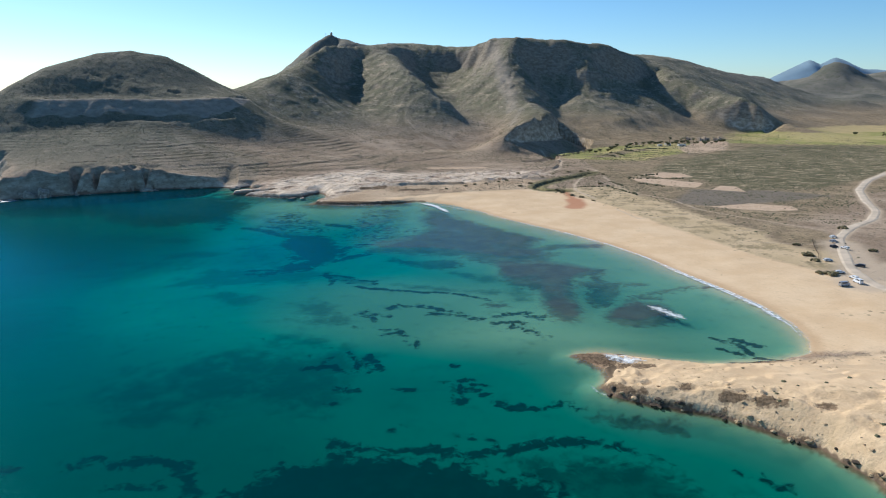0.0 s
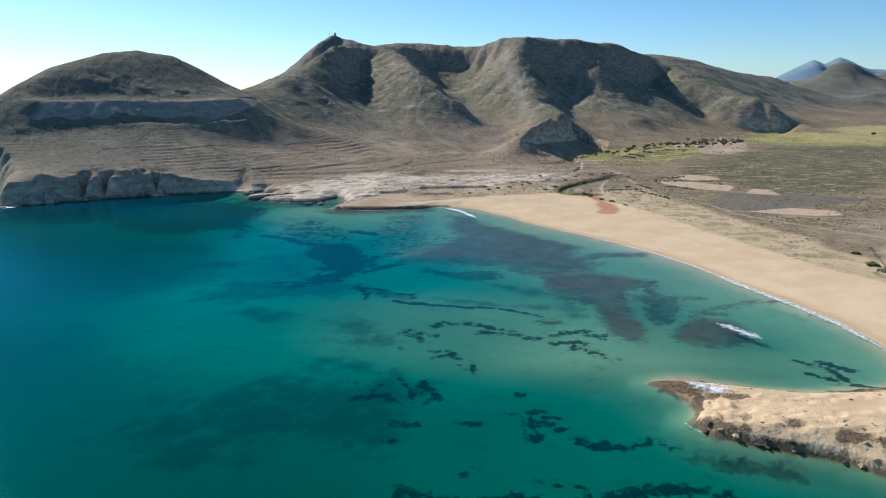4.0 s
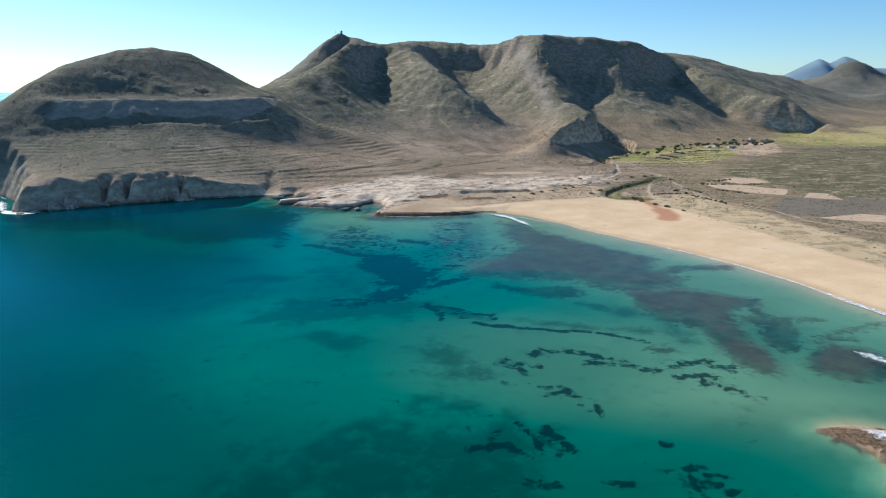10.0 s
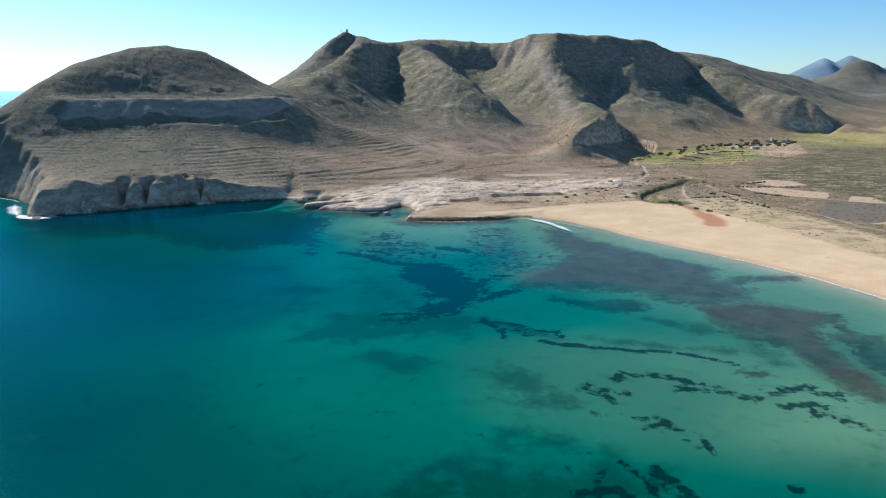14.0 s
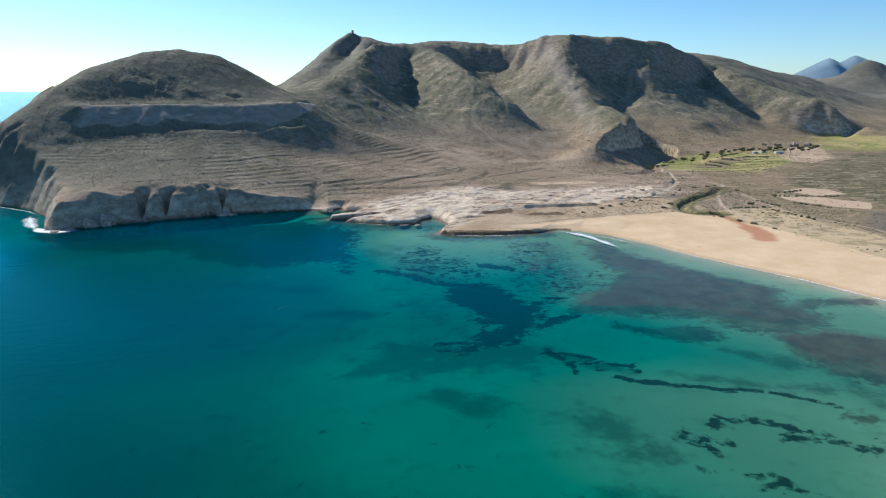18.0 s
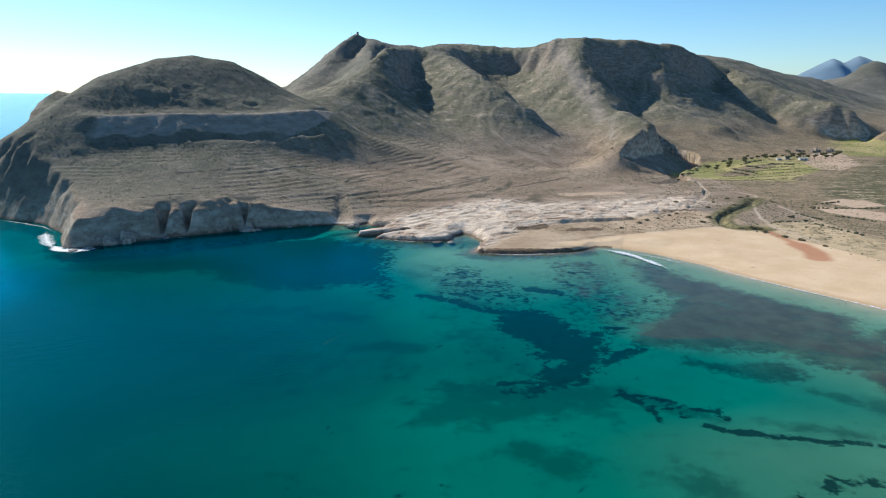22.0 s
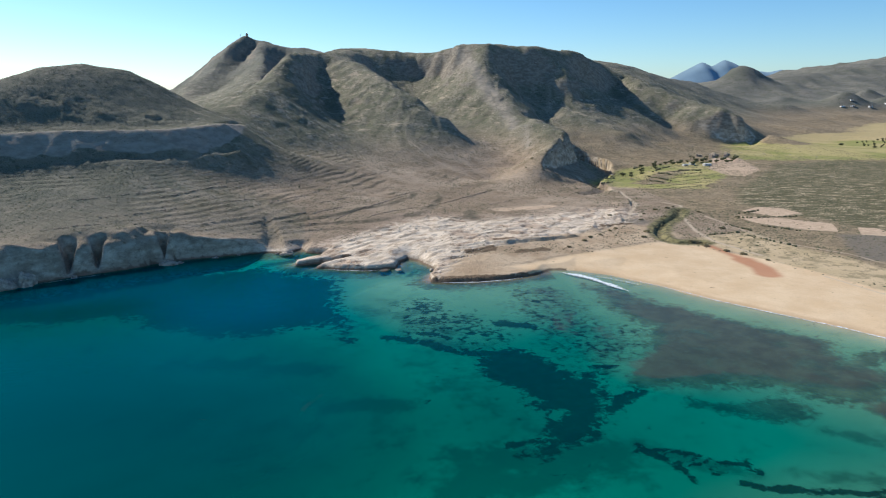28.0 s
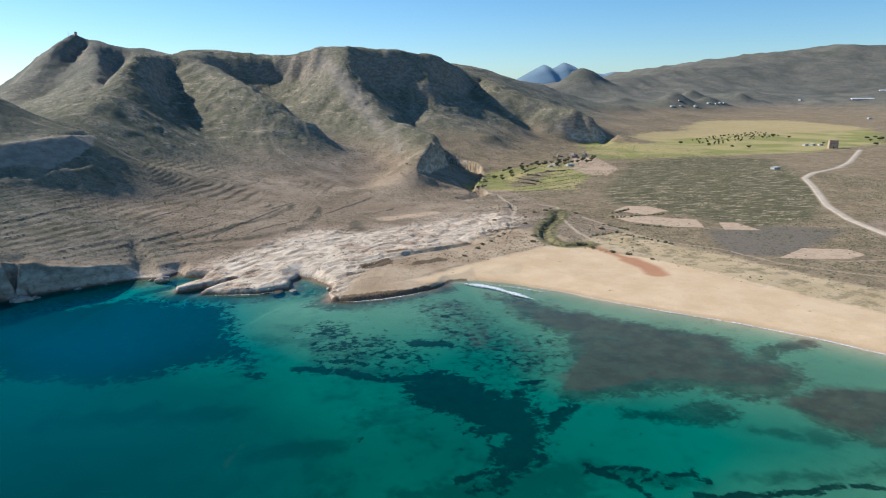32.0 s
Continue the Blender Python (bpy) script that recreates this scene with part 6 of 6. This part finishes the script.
# Buildings.
def window_on(root, x0, x1, y0, y1, z0, z1, name="window"):
    return part(name, boxed(x0, x1, y0, y1, z0, z1), M_DARK, root)


def fort():
    root = holder("fort_tower", on_ground(853, 1036, -38, 0.4))
    walls = part("wall", boxed(-7, 7, -7, 7, 0, 13.2, 0.15, 0.35), M_FORT, root)
    part("parapet", boxed(-7.1, 7.1, -7.1, 7.1, 13.2, 14.1, 0.1), M_FORT, root)
    for u in (-3.6, 0, 3.6):
        window_on(walls, u - 0.5, u + 0.5, -6.86, -6.5, 8.0, 9.6)
        window_on(walls, 6.5, 6.86, u - 0.5, u + 0.5, 8.0, 9.6)
    window_on(root, -1.1, 1.1, -7.02, -6.6, 0.4, 3.2, "door")
    return tagged(root, "square tan masonry watchtower standing in the fields", "tower")


def cottage(x, y, turn, long, wide, high, material, label, group, ruined=False):
    root = holder("cottage", on_ground(x, y, turn, 0.3))
    wall = part("wall", boxed(-long / 2, long / 2, -wide / 2, wide / 2, 0, high, 0.05), material, root)
    if ruined:
        part("broken_wall", boxed(-long / 2, -long / 6, -wide / 2 - 0.05, wide / 2 + 0.05, high, high * 1.5, 0.05, 0.3), material, root)
    else:
        part("roof", boxed(-long / 2 - 0.25, long / 2 + 0.25, -wide / 2 - 0.25, wide / 2 + 0.25, high, high + 0.3, 0.05), M_ROOF if material is not M_WHITE else M_WHITE, root)
    n = max(1, int(long / 4))
    for k in range(n):
        u = -long / 2 + long * (k + 0.5) / n
        window_on(wall, u - 0.4, u + 0.4, -wide / 2 - 0.03, -wide / 2 + 0.2, high * 0.4, high * 0.75)
    window_on(root, long * 0.1, long * 0.1 + 0.9, -wide / 2 - 0.04, -wide / 2 + 0.2, 0.2, 2.2, "door")
    return tagged(root, label, "house", group)


fort()
for x, y, turn, a, b, h in [(862, 1100, 10, 9, 5, 3), (874, 1096, 20, 12, 6, 3.2), (884, 1088, -10, 8, 5, 3), (545, 855, 10, 12, 6, 2.8)]:
    cottage(x, y, turn, a, b, h, M_WHITE, "low whitewashed farm building on the plain", "farm buildings")
for x, y, turn, a, b, h in [(318, 985, 5, 10, 5, 2.8), (302, 995, 15, 7, 5, 2.6), (288, 985, 0, 6, 4, 2.4)]:
    cottage(x, y, turn, a, b, h, M_WHITE, "small whitewashed house among farm trees", "old farm houses")
for x, y, turn, a, b, h in [(375, 1075, 30, 9, 5, 3.5), (388, 1090, 10, 8, 6, 4.0), (402, 1085, 50, 10, 5, 3.0), (415, 1105, 20, 7, 5, 3.5), (360, 1085, -20, 8, 5, 2.6)]:
    cottage(x, y, turn, a, b, h, M_RUIN, "roofless ruined stone house", "ruined houses", True)
for x, y, turn, a, b, h in [(1395, 2140, 0, 14, 8, 4), (1425, 2135, 30, 11, 8, 4), (1480, 2127, 10, 12, 8, 5), (1600, 2200, 5, 16, 9, 5), (1630, 2196, -20, 10, 8, 4), (1655, 2206, 20, 13, 8, 5), (1676, 2209, 0, 10, 8, 4), (1440, 2160, -15, 9, 7, 4), (1690, 1640, 0, 14, 7, 4), (2126, 2294, 20, 14, 10, 7)]:
    cottage(x, y, turn, a, b, h, M_WHITE, "distant white village house at the hill foot", "village houses")


def greenhouse(x, y, turn, long, wide):
    root = holder("greenhouse", on_ground(x, y, turn, 0.5))
    bm = bmesh.new()
    n = 8
    ends = [[bm.verts.new((sx * long / 2, -wide / 2 * math.cos(math.pi * k / n), 3.0 + 4.0 * math.sin(math.pi * k / n))) for k in range(n + 1)] for sx in (-1, 1)]
    for k in range(n):
        bm.faces.new((ends[0][k], ends[0][k + 1], ends[1][k + 1], ends[1][k]))
    bm.faces.new(ends[0])
    bm.faces.new(ends[1][::-1])
    part("roof", bm, M_WHITE, root)
    part("wall", boxed(-long / 2, long / 2, -wide / 2, wide / 2, 0, 3.0), M_WHITE, root)
    return tagged(root, "long white plastic greenhouse in the far valley", "greenhouse", "greenhouses")


greenhouse(2405, 2250, -38, 80, 30)
greenhouse(2860, 2500, -38, 60, 24)


def lighthouse():
    x, y = -417, 2400
    root = holder("lighthouse", on_ground(x, y, 0, 0.5))
    part("shaft", tube(bmesh.new(), (0, 0, 0), (0, 0, 9), 4.0, 3.4, 20), M_FORT, root)
    gallery = part("gallery", tube(bmesh.new(), (0, 0, 9), (0, 0, 9.6), 4.0, 4.0, 20), M_FORT, root)
    part("lantern", tube(bmesh.new(), (0, 0, 9.6), (0, 0, 12.2), 1.5, 1.5, 12), M_GLASS, root)
    part("dome", tube(bmesh.new(), (0, 0, 12.2), (0, 0, 13.6), 1.7, 0.2, 12), M_RIM, root)
    part("door", boxed(-0.6, 0.6, -4.1, -3.6, 0.2, 2.4), M_DARK, root)
    tagged(root, "squat round stone lighthouse on the summit", "lighthouse")
    mast = holder("radio_mast", on_ground(-436, 2402))
    part("pole", tube(bmesh.new(), (0, 0, -0.3), (0, 0, 11), 0.4, 0.25, 6), M_RIM, mast)
    for k, z in enumerate((6.5, 8.5, 10.0)):
        part("antenna", boxed(-0.9, 0.9, -0.15, 0.15, z, z + 0.8), M_RIM, mast)
    tagged(mast, "thin grey radio mast on the summit", "mast")


lighthouse()


# Parked cars.
def car(paint, van, label):
    root = holder("van" if van else "car", Matrix())
    high, long = (2.1, 4.9) if van else (1.48, 4.3)
    w = 0.88
    side = [(-long / 2, 0.35), (-long / 2, 0.95), (-long / 2 + 0.15, high - 0.05), (long * 0.12, high), (long * 0.27, 1.0), (long / 2 - 0.1, 0.85), (long / 2, 0.35)] if not van else \
           [(-long / 2, 0.35), (-long / 2, 1.2), (-long / 2 + 0.1, high), (long * 0.28, high), (long * 0.40, 1.25), (long / 2, 1.0), (long / 2, 0.35)]
    bm = bmesh.new()
    rings = [[bm.verts.new((x, s * (w if z < 1.1 else w * 0.88), z)) for x, z in side] for s in (-1, 1)]
    n = len(side)
    for k in range(n):
        bm.faces.new((rings[0][k], rings[0][(k + 1) % n], rings[1][(k + 1) % n], rings[1][k]))
    bm.faces.new(rings[0][::-1])
    bm.faces.new(rings[1])
    bmesh.ops.recalc_face_normals(bm, faces=bm.faces)
    bmesh.ops.bevel(bm, geom=list(bm.edges), offset=0.06, segments=2, affect="EDGES")
    part("body", bm, PAINTS[paint], root)
    for s in (-1, 1):
        part("side_window", boxed(-long * 0.38, long * 0.14, s * w * 0.93 - 0.02, s * w * 0.93 + 0.02, high * 0.66, high * 0.9), M_GLASS, root)
    front = side[3], side[4]
    bm = bmesh.new()
    q = [bm.verts.new((x + 0.03, s * w * 0.78, z + 0.02)) for (x, z), s in ((front[0], -1), (front[0], 1), (front[1], 1), (front[1], -1))]
    bm.faces.new(q)
    part("windscreen", bmesh_solid(bm), M_GLASS, root)
    part("rear_window", boxed(-long / 2 + 0.02, -long / 2 + 0.1, -w * 0.7, w * 0.7, high * 0.68, high * 0.9), M_GLASS, root)
    for sx in (-0.31, 0.31):
        for s in (-1, 1):
            wheel = part("wheel", tube(bmesh.new(), (sx * long, s * w - s * 0.2, 0.33), (sx * long, s * w + s * 0.03, 0.33), 0.33, 0.33, 14), M_TYRE, root)
            part("rim", tube(bmesh.new(), (sx * long, s * w + s * 0.02, 0.33), (sx * long, s * w + s * 0.05, 0.33), 0.2, 0.18, 10), M_RIM, wheel)
    for s in (-1, 1):
        part("headlight", boxed(long / 2 - 0.04, long / 2 + 0.03, s * 0.62 - 0.14, s * 0.62 + 0.14, 0.62, 0.78), M_LAMP, root)
    return tagged(root, label, "van" if van else "car", "vehicles parked at the beach")


def bmesh_solid(bm):
    bmesh.ops.solidify(bm, geom=list(bm.faces), thickness=0.04)
    return bm


for paint, van, label, spots in (("white", False, "white car parked beside the gravel road", [(219, 386, 20), (210, 357, 115), (188, 331, 10), (181, 307, 5), (182, 297, 100)]),
                                 ("dark", False, "dark car parked beside the gravel road", [(207, 362, 20), (197, 319, 140)]),
                                 ("silver", False, "silver car parked beside the gravel road", [(213, 374, 20)]),
                                 ("white", True, "white camper van parked above the beach", [(180, 290, 95)]),
                                 ("silver", True, "grey camper van parked above the beach", [(172, 286, 15)])):
    first = car(paint, van, label)
    for k, (x, y, turn) in enumerate(spots):
        m = on_ground(x, y, turn) @ Matrix.Translation((0, 0, 0.36 if capsules(np.array([x * 1.0]), np.array([y * 1.0]), strokes(ROAD, 3.4))[0] < 0 else 0.02))
        if k == 0:
            first.matrix_basis = m
        else:
            copy_thing(first, m)
